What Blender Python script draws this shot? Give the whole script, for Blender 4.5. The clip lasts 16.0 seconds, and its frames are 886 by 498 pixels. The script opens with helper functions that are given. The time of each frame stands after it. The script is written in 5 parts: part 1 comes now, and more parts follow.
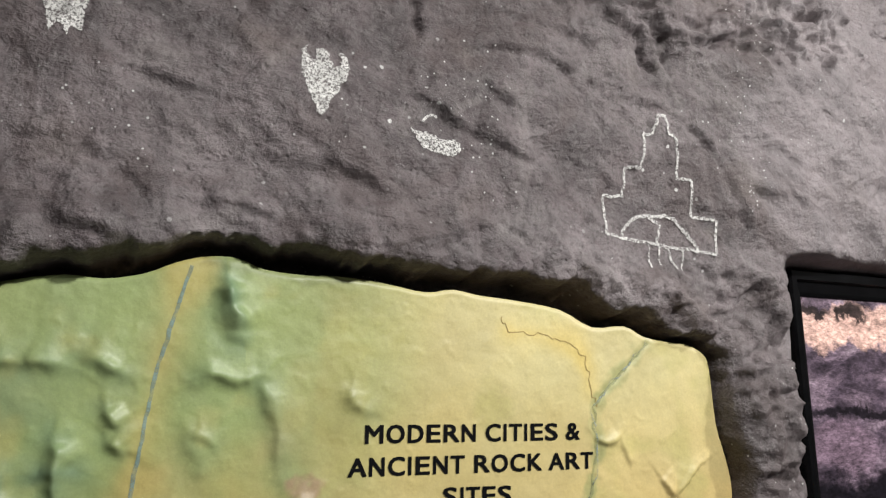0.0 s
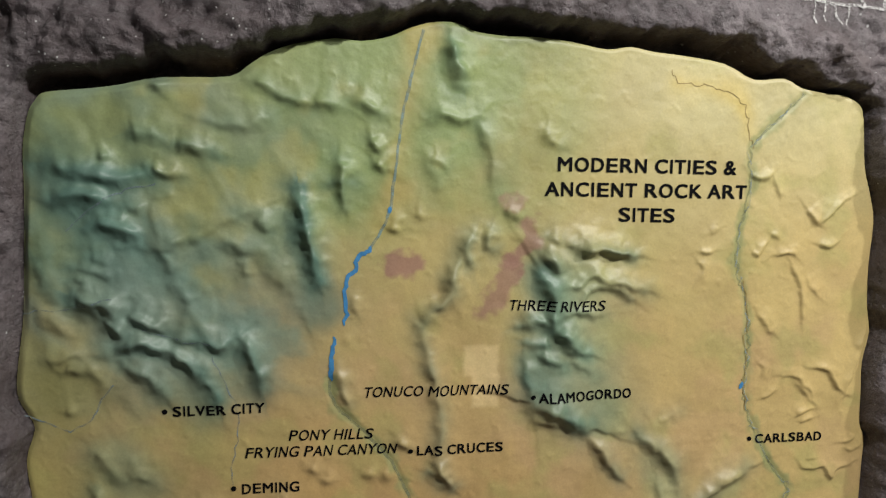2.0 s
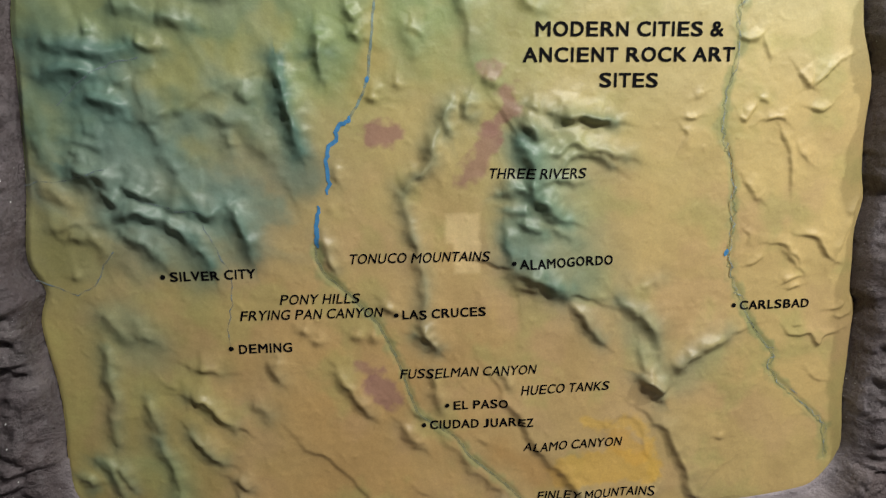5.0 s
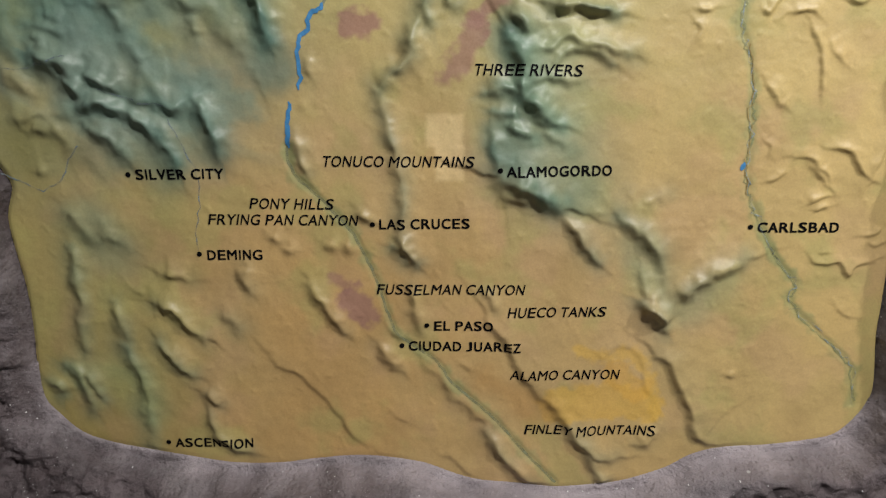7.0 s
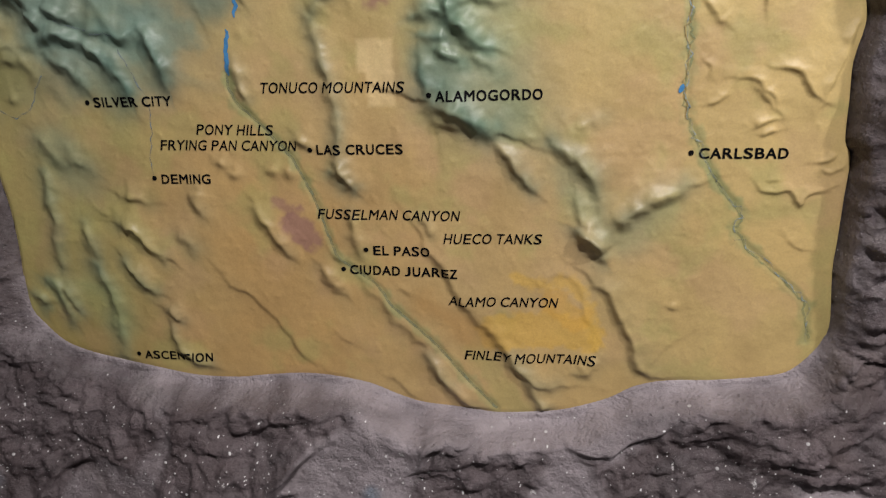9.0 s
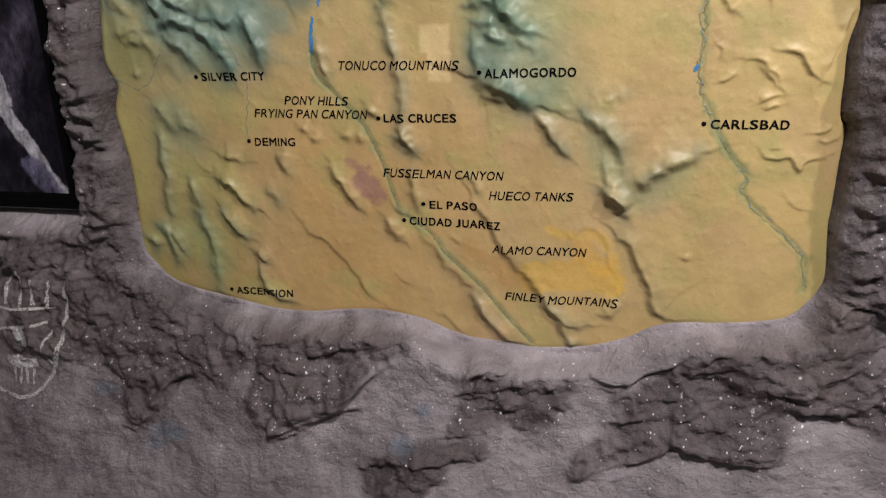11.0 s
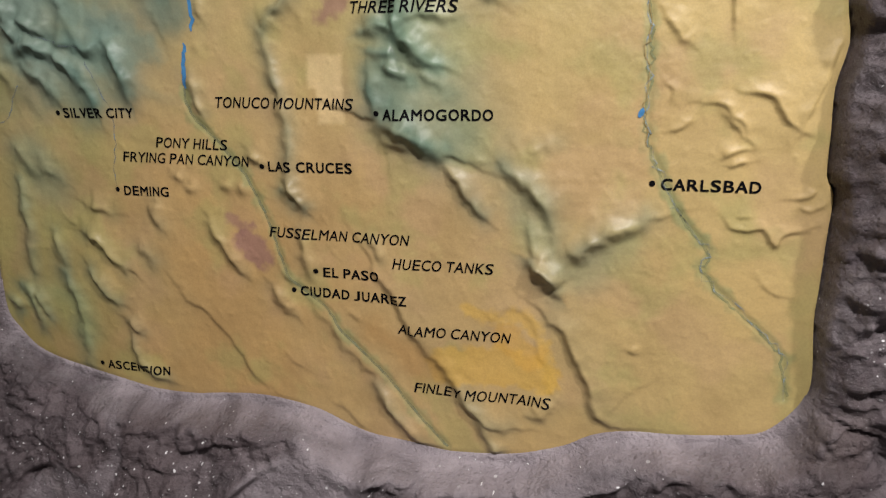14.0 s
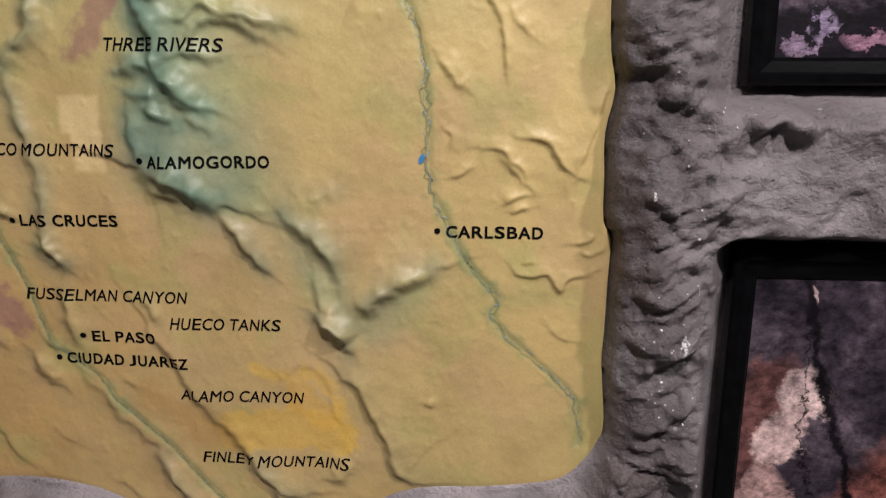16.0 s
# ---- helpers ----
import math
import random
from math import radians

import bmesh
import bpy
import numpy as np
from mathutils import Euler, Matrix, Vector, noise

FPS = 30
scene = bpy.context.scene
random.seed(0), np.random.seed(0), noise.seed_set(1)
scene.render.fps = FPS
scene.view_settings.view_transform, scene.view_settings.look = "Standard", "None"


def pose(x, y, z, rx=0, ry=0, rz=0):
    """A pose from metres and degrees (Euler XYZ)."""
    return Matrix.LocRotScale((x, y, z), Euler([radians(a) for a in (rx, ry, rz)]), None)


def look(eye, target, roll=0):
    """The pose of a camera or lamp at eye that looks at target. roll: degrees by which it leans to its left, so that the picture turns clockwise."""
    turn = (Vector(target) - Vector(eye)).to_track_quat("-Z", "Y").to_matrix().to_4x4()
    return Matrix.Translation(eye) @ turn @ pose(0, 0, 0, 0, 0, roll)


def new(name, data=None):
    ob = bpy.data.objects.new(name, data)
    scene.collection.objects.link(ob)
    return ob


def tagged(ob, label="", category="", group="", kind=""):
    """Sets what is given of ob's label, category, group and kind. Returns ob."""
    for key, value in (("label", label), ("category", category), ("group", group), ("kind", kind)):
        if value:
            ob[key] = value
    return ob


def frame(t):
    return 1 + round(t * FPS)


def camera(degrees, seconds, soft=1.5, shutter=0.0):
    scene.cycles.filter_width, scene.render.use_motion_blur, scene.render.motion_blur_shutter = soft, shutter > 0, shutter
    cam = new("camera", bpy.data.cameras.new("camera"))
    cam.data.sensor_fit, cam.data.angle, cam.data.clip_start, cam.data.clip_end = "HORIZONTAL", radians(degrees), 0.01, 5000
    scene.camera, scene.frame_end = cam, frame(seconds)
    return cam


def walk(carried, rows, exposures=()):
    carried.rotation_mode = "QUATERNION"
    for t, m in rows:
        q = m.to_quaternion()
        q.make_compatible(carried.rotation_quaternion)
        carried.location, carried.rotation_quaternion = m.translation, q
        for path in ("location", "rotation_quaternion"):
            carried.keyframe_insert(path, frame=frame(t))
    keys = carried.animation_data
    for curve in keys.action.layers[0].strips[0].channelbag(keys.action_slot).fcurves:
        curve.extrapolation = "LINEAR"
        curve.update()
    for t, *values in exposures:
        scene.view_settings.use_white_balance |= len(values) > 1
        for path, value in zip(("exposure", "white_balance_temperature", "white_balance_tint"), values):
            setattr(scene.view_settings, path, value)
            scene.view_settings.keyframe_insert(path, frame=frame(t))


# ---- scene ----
import functools

cam = camera(64.0, 16.0, soft=1.25)
PATH = [
    (0, (-0.145, -0.918, 1.681), (0.555, 0.926, 2.015), 1.1),
    (0.5, (-0.188, -0.988, 1.662), (0.46, 0.897, 1.825), 1.7),
    (1, (-0.254, -1.067, 1.624), (0.319, 0.848, 1.666), 1.8),
    (1.5, (-0.285, -1.12, 1.59), (0.167, 0.827, 1.504), 1.3),
    (2, (-0.278, -1.131, 1.56), (0.05, 0.833, 1.377), 1.0),
    (2.5, (-0.285, -1.168, 1.545), (0.006, 0.794, 1.285), 0.7),
    (3, (-0.294, -1.186, 1.535), (-0.013, 0.774, 1.253), 0.4),
    (3.5, (-0.306, -1.173, 1.538), (0.016, 0.778, 1.238), 0.5),
    (4, (-0.302, -1.167, 1.524), (0.039, 0.78, 1.215), 0.0),
    (4.2, (-0.291, -1.169, 1.514), (0.049, 0.775, 1.189), -0.1),
    (6.3, (0.006, -1.205, 1.389), (-0.097, 0.737, 0.923), -0.9),
    (6.5, (-0.012, -1.173, 1.369), (-0.096, 0.772, 0.912), -0.3),
    (7, (-0.03, -1.126, 1.339), (-0.02, 0.822, 0.887), -0.0),
    (7.5, (-0.014, -1.096, 1.308), (0.028, 0.839, 0.802), -0.0),
    (8, (0.068, -1.08, 1.293), (0.093, 0.84, 0.734), -0.6),
    (8.5, (0.168, -1.102, 1.283), (0.044, 0.813, 0.72), -0.0),
    (9, (0.237, -1.141, 1.291), (-0.022, 0.759, 0.724), -1.2),
    (9.5, (0.26, -1.233, 1.291), (-0.003, 0.674, 0.746), -0.7),
    (10, (0.288, -1.346, 1.302), (-0.046, 0.548, 0.751), -0.8),
    (10.2, (0.281, -1.365, 1.312), (-0.1, 0.513, 0.737), -1.0),
    (12.3, (0.293, -1.243, 1.283), (-0.124, 0.609, 0.654), -1.2),
    (12.5, (0.325, -1.208, 1.289), (-0.104, 0.642, 0.662), -1.2),
    (13, (0.401, -1.158, 1.277), (-0.138, 0.679, 0.696), -1.3),
    (13.5, (0.45, -1.108, 1.287), (-0.124, 0.729, 0.744), -1.1),
    (14, (0.441, -1.042, 1.277), (-0.053, 0.83, 0.776), -0.2),
    (14.5, (0.44, -1.001, 1.292), (0.125, 0.912, 0.802), 0.2),
    (15, (0.463, -0.961, 1.299), (0.255, 0.975, 0.842), 0.2),
    (15.5, (0.508, -0.956, 1.299), (0.329, 0.974, 0.805), 0.3),
    (16, (0.558, -0.95, 1.31), (0.402, 0.992, 0.857), 0.1),
]
walk(cam, [(t, look(eye, target, roll)) for t, eye, target, roll in PATH],
     exposures=[(0, 0.12, 6500, 5), (0.9, -0.10, 6500, 5), (3.0, -0.05, 6500, 5), (7.0, -0.02, 6500, 9), (10.0, 0.0, 6500, 14), (12.3, 0.2, 6500, 14), (13.5, 0.14, 6500, 14), (16.0, 0.0, 6500, 14)])

# ---------------------------------------------------------------- light
world = bpy.data.worlds.new("world")
scene.world = world
world.use_nodes = True
world.node_tree.nodes["Background"].inputs[0].default_value = (0.02, 0.02, 0.022, 1)
world.node_tree.nodes["Background"].inputs[1].default_value = 0.3


def ceiling_or_fill_lamp(eye, target, watts, size, colour):
    data = bpy.data.lights.new("ceiling_or_fill_lamp", "AREA")
    data.shape, data.size, data.energy, data.color = "DISK", size, watts, colour
    ob = new("ceiling_or_fill_lamp", data)
    ob.matrix_world = look(eye, target)
    return ob


ceiling_or_fill_lamp((0.80, -2.0, 3.02), (0.35, 0.0, 0.5), 71, 0.16, (1.0, 0.97, 0.955))
ceiling_or_fill_lamp((2.2, -1.6, 3.02), (0.5, 0.0, 0.55), 44, 0.16, (1.0, 0.97, 0.96))
# weak fill added from the room side; no known lamp stands behind it
ceiling_or_fill_lamp((0.2, -3.3, 3.02), (0.2, -3.0, 0.0), 9, 0.6, (1.0, 0.97, 0.95))

# ---------------------------------------------------------------- materials
class Nodes:
    """A small wrapper to wire a node material."""

    def __init__(self, name):
        self.mat = bpy.data.materials.new(name)
        self.mat.use_nodes = True
        self.tree = self.mat.node_tree
        self.bsdf = self.tree.nodes["Principled BSDF"]
        self.out = self.tree.nodes["Material Output"]

    def node(self, kind, **values):
        n = self.tree.nodes.new(kind)
        for key, value in values.items():
            n.inputs[key.replace("_", " ")].default_value = value
        return n

    def link(self, a, b):
        self.tree.links.new(a, b)

    def coord(self, scale=(1, 1, 1), turn=(0, 0, 0)):
        c, m = self.node("ShaderNodeTexCoord"), self.node("ShaderNodeMapping")
        m.inputs["Scale"].default_value = scale
        m.inputs["Rotation"].default_value = turn
        self.link(c.outputs["Object"], m.inputs["Vector"])
        return m.outputs["Vector"]

    def noise(self, where, scale, detail=4.0, rough=0.55, distort=0.0):
        n = self.node("ShaderNodeTexNoise", Scale=scale, Detail=detail, Roughness=rough, Distortion=distort)
        self.link(where, n.inputs["Vector"])
        return n.outputs["Fac"]

    def voronoi(self, where, scale, out="Distance", feature="F1"):
        n = self.node("ShaderNodeTexVoronoi", Scale=scale)
        n.feature = feature
        self.link(where, n.inputs["Vector"])
        return n.outputs[out]

    def ramp(self, fac, *stops):
        n = self.node("ShaderNodeValToRGB")
        e = n.color_ramp.elements
        while len(e) < len(stops):
            e.new(0.5)
        for el, (at, col) in zip(e, stops):
            el.position = at
            el.color = (*col, 1) if isinstance(col, tuple) else (col, col, col, 1)
        self.link(fac, n.inputs["Fac"])
        return n.outputs["Color"]

    def mix(self, fac, a, b, blend="MIX"):
        n = self.tree.nodes.new("ShaderNodeMix")
        n.data_type, n.blend_type = "RGBA", blend
        for socket, value in ((n.inputs[0], fac), (n.inputs[6], a), (n.inputs[7], b)):
            if isinstance(value, (int, float)):
                socket.default_value = value
            elif isinstance(value, tuple):
                socket.default_value = (*value, 1)
            else:
                self.link(value, socket)
        return n.outputs[2]

    def math(self, op, a, b=0.0):
        n = self.tree.nodes.new("ShaderNodeMath")
        n.operation = op
        for socket, value in zip(n.inputs, (a, b)):
            if isinstance(value, (int, float)):
                socket.default_value = value
            else:
                self.link(value, socket)
        return n.outputs[0]

    def attribute(self, name):
        n = self.node("ShaderNodeAttribute")
        n.attribute_name = name
        return n

    def bump(self, *layers):
        last = None
        for height, strength, distance in layers:
            n = self.node("ShaderNodeBump", Strength=strength, Distance=distance)
            self.link(height, n.inputs["Height"])
            if last:
                self.link(last, n.inputs["Normal"])
            last = n.outputs["Normal"]
        self.link(last, self.bsdf.inputs["Normal"])

    def finish(self, colour=None, rough=None, **values):
        if colour is not None:
            if isinstance(colour, tuple):
                self.bsdf.inputs["Base Color"].default_value = (*colour, 1)
            else:
                self.link(colour, self.bsdf.inputs["Base Color"])
        if rough is not None:
            if isinstance(rough, (int, float)):
                self.bsdf.inputs["Roughness"].default_value = rough
            else:
                self.link(rough, self.bsdf.inputs["Roughness"])
        for key, value in values.items():
            self.bsdf.inputs[key.replace("_", " ")].default_value = value
        return self.mat


def rock_material():
    m = Nodes("painted_faux_rock")
    p = m.coord()
    big = m.noise(p, 3.0, 7, 0.66, 0.8)
    mid = m.noise(p, 11, 6, 0.62, 0.4)
    fine = m.noise(p, 60, 5, 0.7)
    grit = m.noise(p, 420, 3, 0.6)
    body = m.ramp(big, (0.32, (0.064, 0.049, 0.052)), (0.45, (0.112, 0.091, 0.096)), (0.56, (0.20, 0.172, 0.179)), (0.72, (0.32, 0.286, 0.293)))
    wash = m.ramp(mid, (0.32, (0.42, 0.40, 0.41)), (0.52, (0.92, 0.90, 0.90)), (0.75, (1.35, 1.33, 1.34)))
    c = m.mix(1.0, body, wash, "MULTIPLY")
    c = m.mix(m.ramp(fine, (0.38, 0.0), (0.66, 0.6)), c, (0.19, 0.172, 0.175))
    c = m.mix(m.ramp(m.noise(p, 130, 4, 0.7), (0.36, 0.55), (0.5, 0.0)), c, (0.06, 0.047, 0.048))
    c = m.mix(m.ramp(m.noise(p, 7.5, 3, 0.5), (0.60, 0.0), (0.74, 0.5)), c, (0.125, 0.095, 0.082))
    # brown-violet blotches with ragged edges, and paler scuffs
    blot = m.noise(p, 4.6, 8, 0.68, 1.2)
    c = m.mix(m.ramp(blot, (0.50, 0.0), (0.58, 0.55)), c, (0.098, 0.074, 0.074))
    c = m.mix(m.ramp(blot, (0.36, 0.35), (0.44, 0.0)), c, (0.27, 0.245, 0.24))
    # the craggy lobes carry a darker brown-violet wash
    lobes = m.attribute("crag")
    c = m.mix(lobes.outputs["Fac"], c, m.mix(1.0, c, (0.63, 0.575, 0.575), "MULTIPLY"))
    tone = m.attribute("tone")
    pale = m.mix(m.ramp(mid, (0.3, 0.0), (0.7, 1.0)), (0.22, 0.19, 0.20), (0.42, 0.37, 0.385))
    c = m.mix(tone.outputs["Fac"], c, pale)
    smear = m.math("MULTIPLY", m.attribute("smear").outputs["Fac"], m.ramp(m.noise(p, 38, 5, 0.7), (0.36, 0.25), (0.62, 1.0)))
    c = m.mix(smear, c, (0.085, 0.125, 0.165))
    # flecks of white paint
    cells = m.math("ADD", m.voronoi(p, 75), m.math("MULTIPLY", m.noise(p, 200, 2), 0.12))
    keep = m.ramp(m.noise(p, 6.0, 3, 0.6), (0.53, 0.0), (0.62, 1.0))
    bold = m.math("MULTIPLY", m.ramp(m.math("ADD", m.voronoi(p, 34), m.math("MULTIPLY", m.noise(p, 150, 3), 0.10)), (0.13, 1.0), (0.17, 0.0)), m.ramp(m.noise(p, 4.3, 3, 0.6), (0.56, 0.0), (0.64, 1.0)))
    fleck = m.math("MULTIPLY", m.ramp(cells, (0.14, 1.0), (0.20, 0.0)), keep)
    dust = m.math("MULTIPLY", m.ramp(m.voronoi(p, 230), (0.08, 0.5), (0.17, 0.0)), m.ramp(m.noise(p, 9, 3), (0.5, 0.0), (0.66, 1.0)))
    c = m.mix(m.math("MAXIMUM", bold, m.math("MAXIMUM", fleck, dust)), c, (0.58, 0.57, 0.56))
    pits = m.ramp(m.voronoi(p, 95), (0.0, 0.0), (0.35, 1.0))
    slant = m.coord((0.6, 1, 1.5), (0, 0.5, 0))
    m.bump((m.noise(slant, 20, 8, 0.72, 0.9), 0.7, 0.011), (fine, 0.75, 0.006), (pits, 0.5, 0.003), (m.noise(p, 150, 4, 0.7), 0.6, 0.0038), (grit, 0.4, 0.0014))
    return m.finish(c, m.ramp(mid, (0.3, 0.46), (0.7, 0.7)), Specular_IOR_Level=0.5)


def map_material():
    m = Nodes("painted_relief")
    p = m.coord()
    paint = m.attribute("paint")
    mottled = m.ramp(m.noise(p, 9, 5, 0.6, 0.3), (0.25, (0.84, 0.83, 0.82)), (0.5, (1, 1, 1)), (0.75, (1.12, 1.10, 1.06)))
    c = m.mix(1.0, paint.outputs["Color"], mottled, "MULTIPLY")
    spray = m.ramp(m.noise(p, 260, 3, 0.7), (0.3, (0.93, 0.92, 0.92)), (0.7, (1.07, 1.07, 1.05)))
    c = m.mix(1.0, c, spray, "MULTIPLY")
    stain = m.ramp(m.noise(p, 3.7, 4, 0.55), (0.5, 0.0), (0.72, 0.14))
    c = m.mix(stain, c, (0.44, 0.26, 0.11))
    m.bump((m.noise(p, 26, 5, 0.55), 0.22, 0.006), (m.noise(p, 120, 4, 0.6), 0.10, 0.0016))
    return m.finish(c, m.ramp(m.noise(p, 16, 4), (0.3, 0.40), (0.7, 0.52)), Specular_IOR_Level=0.42)


def chalk_material():
    m = Nodes("white_stippled_paint")
    p = m.coord()
    c = m.ramp(m.noise(p, 90, 4, 0.7), (0.3, (0.40, 0.385, 0.375)), (0.62, (0.60, 0.585, 0.57)))
    m.finish(c, 0.8)
    gaps = m.math("MULTIPLY", m.ramp(m.noise(p, 330, 4, 0.75), (0.41, 0.0), (0.53, 1.0)), m.ramp(m.noise(p, 45, 3), (0.25, 0.5), (0.45, 1.0)))
    m.link(gaps, m.bsdf.inputs["Alpha"])
    m.bump((m.noise(p, 240, 3), 0.4, 0.0015))
    return m.mat


def plain(name, colour, rough, grain=60, spread=0.15, **values):
    m = Nodes(name)
    p = m.coord()
    lo, hi = tuple(v * (1 - spread) for v in colour), tuple(v * (1 + spread) for v in colour)
    c = m.ramp(m.noise(p, grain, 4, 0.6), (0.3, lo), (0.7, hi))
    m.bump((m.noise(p, grain * 4, 3), 0.15, 0.001))
    return m.finish(c, rough, **values)


def photo_material(name, stops, scale, stretch, patches, cracks=()):
    """A glossy photograph of rocks: broken tones at three scales, with patches (x, z, half width, half height, lean, colour) and dark cracks."""
    m = Nodes(name)
    p, flat = m.coord(stretch), m.coord()
    split = m.node("ShaderNodeSeparateXYZ")
    m.link(flat, split.inputs[0])
    warp = m.math("ADD", m.math("MULTIPLY", m.math("SUBTRACT", m.noise(flat, 9, 4, 0.6), 0.5), 0.10), m.math("MULTIPLY", m.math("SUBTRACT", m.noise(flat, 30, 7, 0.75), 0.5), 0.07))
    x, z = m.math("ADD", split.outputs[0], warp), m.math("SUBTRACT", split.outputs[2], warp)
    c = m.ramp(m.noise(p, scale, 7, 0.62, 0.8), *stops)
    for px, pz, rx, rz, lean, colour in patches:
        dz = m.math("SUBTRACT", z, pz)
        u = m.math("DIVIDE", m.math("SUBTRACT", m.math("SUBTRACT", x, px), m.math("MULTIPLY", dz, lean)), rx)
        v = m.math("DIVIDE", dz, rz)
        away = m.math("ADD", m.math("MULTIPLY", u, u), m.math("MULTIPLY", v, v))
        c = m.mix(m.ramp(away, (0.5, 0.95), (0.98, 0.0)), c, colour)
    for px, lean, half in cracks:
        u = m.math("ABSOLUTE", m.math("SUBTRACT", m.math("SUBTRACT", x, px), m.math("MULTIPLY", z, lean)))
        c = m.mix(m.ramp(m.math("DIVIDE", u, half), (0.3, 1.0), (1.0, 0.0)), c, (0.008, 0.006, 0.008))
    seams = m.ramp(m.voronoi(p, scale * 3.1, feature="DISTANCE_TO_EDGE"), (0.0, 0.4), (0.05, 1.0))
    c = m.mix(0.35, c, seams, "MULTIPLY")
    c = m.mix(1.0, c, m.ramp(m.noise(p, scale * 8, 6, 0.72), (0.30, 0.25), (0.66, 1.5)), "MULTIPLY")
    c = m.mix(1.0, c, m.ramp(m.noise(p, scale * 2.2, 6, 0.7), (0.32, 0.35), (0.62, 1.3)), "MULTIPLY")
    return m.finish(c, 0.4, Specular_IOR_Level=0.15)


ROCK, RELIEF, CHALK = rock_material(), map_material(), chalk_material()
INK = plain("black_vinyl", (0.003, 0.003, 0.0035), 0.6, spread=0.3, Specular_IOR_Level=0.06)


def faded(name, colour, lo, hi):
    """Thin brushed paint that lets the ground through in places."""
    m = Nodes(name)
    p = m.coord()
    m.finish(m.ramp(m.noise(p, 70, 4, 0.6), (0.3, tuple(v * 0.7 for v in colour)), (0.7, tuple(v * 1.25 for v in colour))), 0.42)
    m.link(m.ramp(m.noise(p, 55, 5, 0.7), (lo, 0.1), (hi, 0.9)), m.bsdf.inputs["Alpha"])
    return m.mat


RIVER = faded("river_blue_paint", (0.25, 0.265, 0.155), 0.34, 0.70)
PECOS = faded("river_green_paint", (0.29, 0.31, 0.15), 0.34, 0.70)
CREEK = faded("river_pale_blue_paint", (0.30, 0.36, 0.36), 0.46, 0.66)
NORTH = faded("river_north_paint", (0.20, 0.29, 0.27), 0.32, 0.64)
LAKE = plain("lake_blue_paint", (0.055, 0.21, 0.42), 0.35, 90, 0.2)
BLACK = plain("black_lacquer", (0.0022, 0.0022, 0.0026), 0.2, 40, 0.4, Specular_IOR_Level=0.12)
PLASTER = plain("dark_room_paint", (0.13, 0.125, 0.125), 0.8, 6, 0.1)
CEILING = plain("ceiling_paint", (0.26, 0.255, 0.25), 0.85, 6, 0.06)
CARPET = plain("grey_carpet", (0.09, 0.085, 0.085), 0.95, 180, 0.4)


# ---------------------------------------------------------------- number helpers
def smooth(a, b, x):
    t = np.clip((x - a) / (b - a), 0, 1)
    return t * t * (3 - 2 * t)


def lattice(x, z, seed):
    """Gradient noise on arrays, about -0.7 to 0.7."""
    rng = np.random.RandomState(seed)
    angle = rng.rand(256, 256) * 2 * np.pi
    gx, gz = np.cos(angle), np.sin(angle)
    xi, zi = np.floor(x).astype(int), np.floor(z).astype(int)
    fx, fz = x - xi, z - zi
    u, v = fx ** 3 * (fx * (fx * 6 - 15) + 10), fz ** 3 * (fz * (fz * 6 - 15) + 10)

    def corner(i, j):
        a, b = (xi + i) & 255, (zi + j) & 255
        return gx[a, b] * (fx - i) + gz[a, b] * (fz - j)

    low = corner(0, 0) * (1 - u) + corner(1, 0) * u
    high = corner(0, 1) * (1 - u) + corner(1, 1) * u
    return low * (1 - v) + high * v


def fractal(x, z, scale, octaves, seed, gain=0.5):
    total, amp = np.zeros_like(x), 1.0
    for o in range(octaves):
        total += amp * lattice(x * scale * 2 ** o + 17.3 * o, z * scale * 2 ** o + 9.1 * o, seed + o)
        amp *= gain
    return total


def creases(x, z, scale, octaves, seed):
    """Sharp valleys between rounded lumps: 0 in the crease, 1 on the lump."""
    total, amp, norm = np.zeros_like(x), 1.0, 0.0
    for o in range(octaves):
        total += amp * np.minimum(np.abs(lattice(x * scale * 2 ** o + 5.7 * o, z * scale * 2 ** o + 3.3 * o, seed + o)) * 2.6, 1)
        norm += amp
        amp *= 0.5
    return total / norm


def spline(points, per=6, closed=False):
    """A Catmull-Rom curve through the points."""
    p = np.array(points, float)
    n = len(p)
    out = []
    for i in range(n if closed else n - 1):
        if closed:
            a, b, c, d = p[(i - 1) % n], p[i], p[(i + 1) % n], p[(i + 2) % n]
        else:
            a, b, c, d = p[max(i - 1, 0)], p[i], p[i + 1], p[min(i + 2, n - 1)]
        for t in np.arange(per) / per:
            out.append(0.5 * (2 * b + (c - a) * t + (2 * a - 5 * b + 4 * c - d) * t * t + (3 * b - a - 3 * c + d) * t ** 3))
    if not closed:
        out.append(p[-1])
    return np.array(out)


def to_segments(x, z, line, closed=False, along=False):
    """For points x, z: distance to a polyline, the side (left positive) and the nearest segment (along: its share of the way)."""
    best = np.full(x.shape, 1e9)
    side, near = np.ones(x.shape), np.zeros(x.shape, float if along else int)
    ends = np.roll(line, -1, 0) if closed else line[1:]
    for k, (a, b) in enumerate(zip(line, ends)):
        d = b - a
        t = np.clip(((x - a[0]) * d[0] + (z - a[1]) * d[1]) / (d @ d + 1e-12), 0, 1)
        ex, ez = x - a[0] - t * d[0], z - a[1] - t * d[1]
        dist = np.hypot(ex, ez)
        m = dist < best
        best = np.where(m, dist, best)
        side = np.where(m, np.where(d[0] * ez - d[1] * ex >= 0, 1.0, -1.0), side)
        near = np.where(m, k + t if along else k, near)
    return best, side, near / len(ends) if along else near


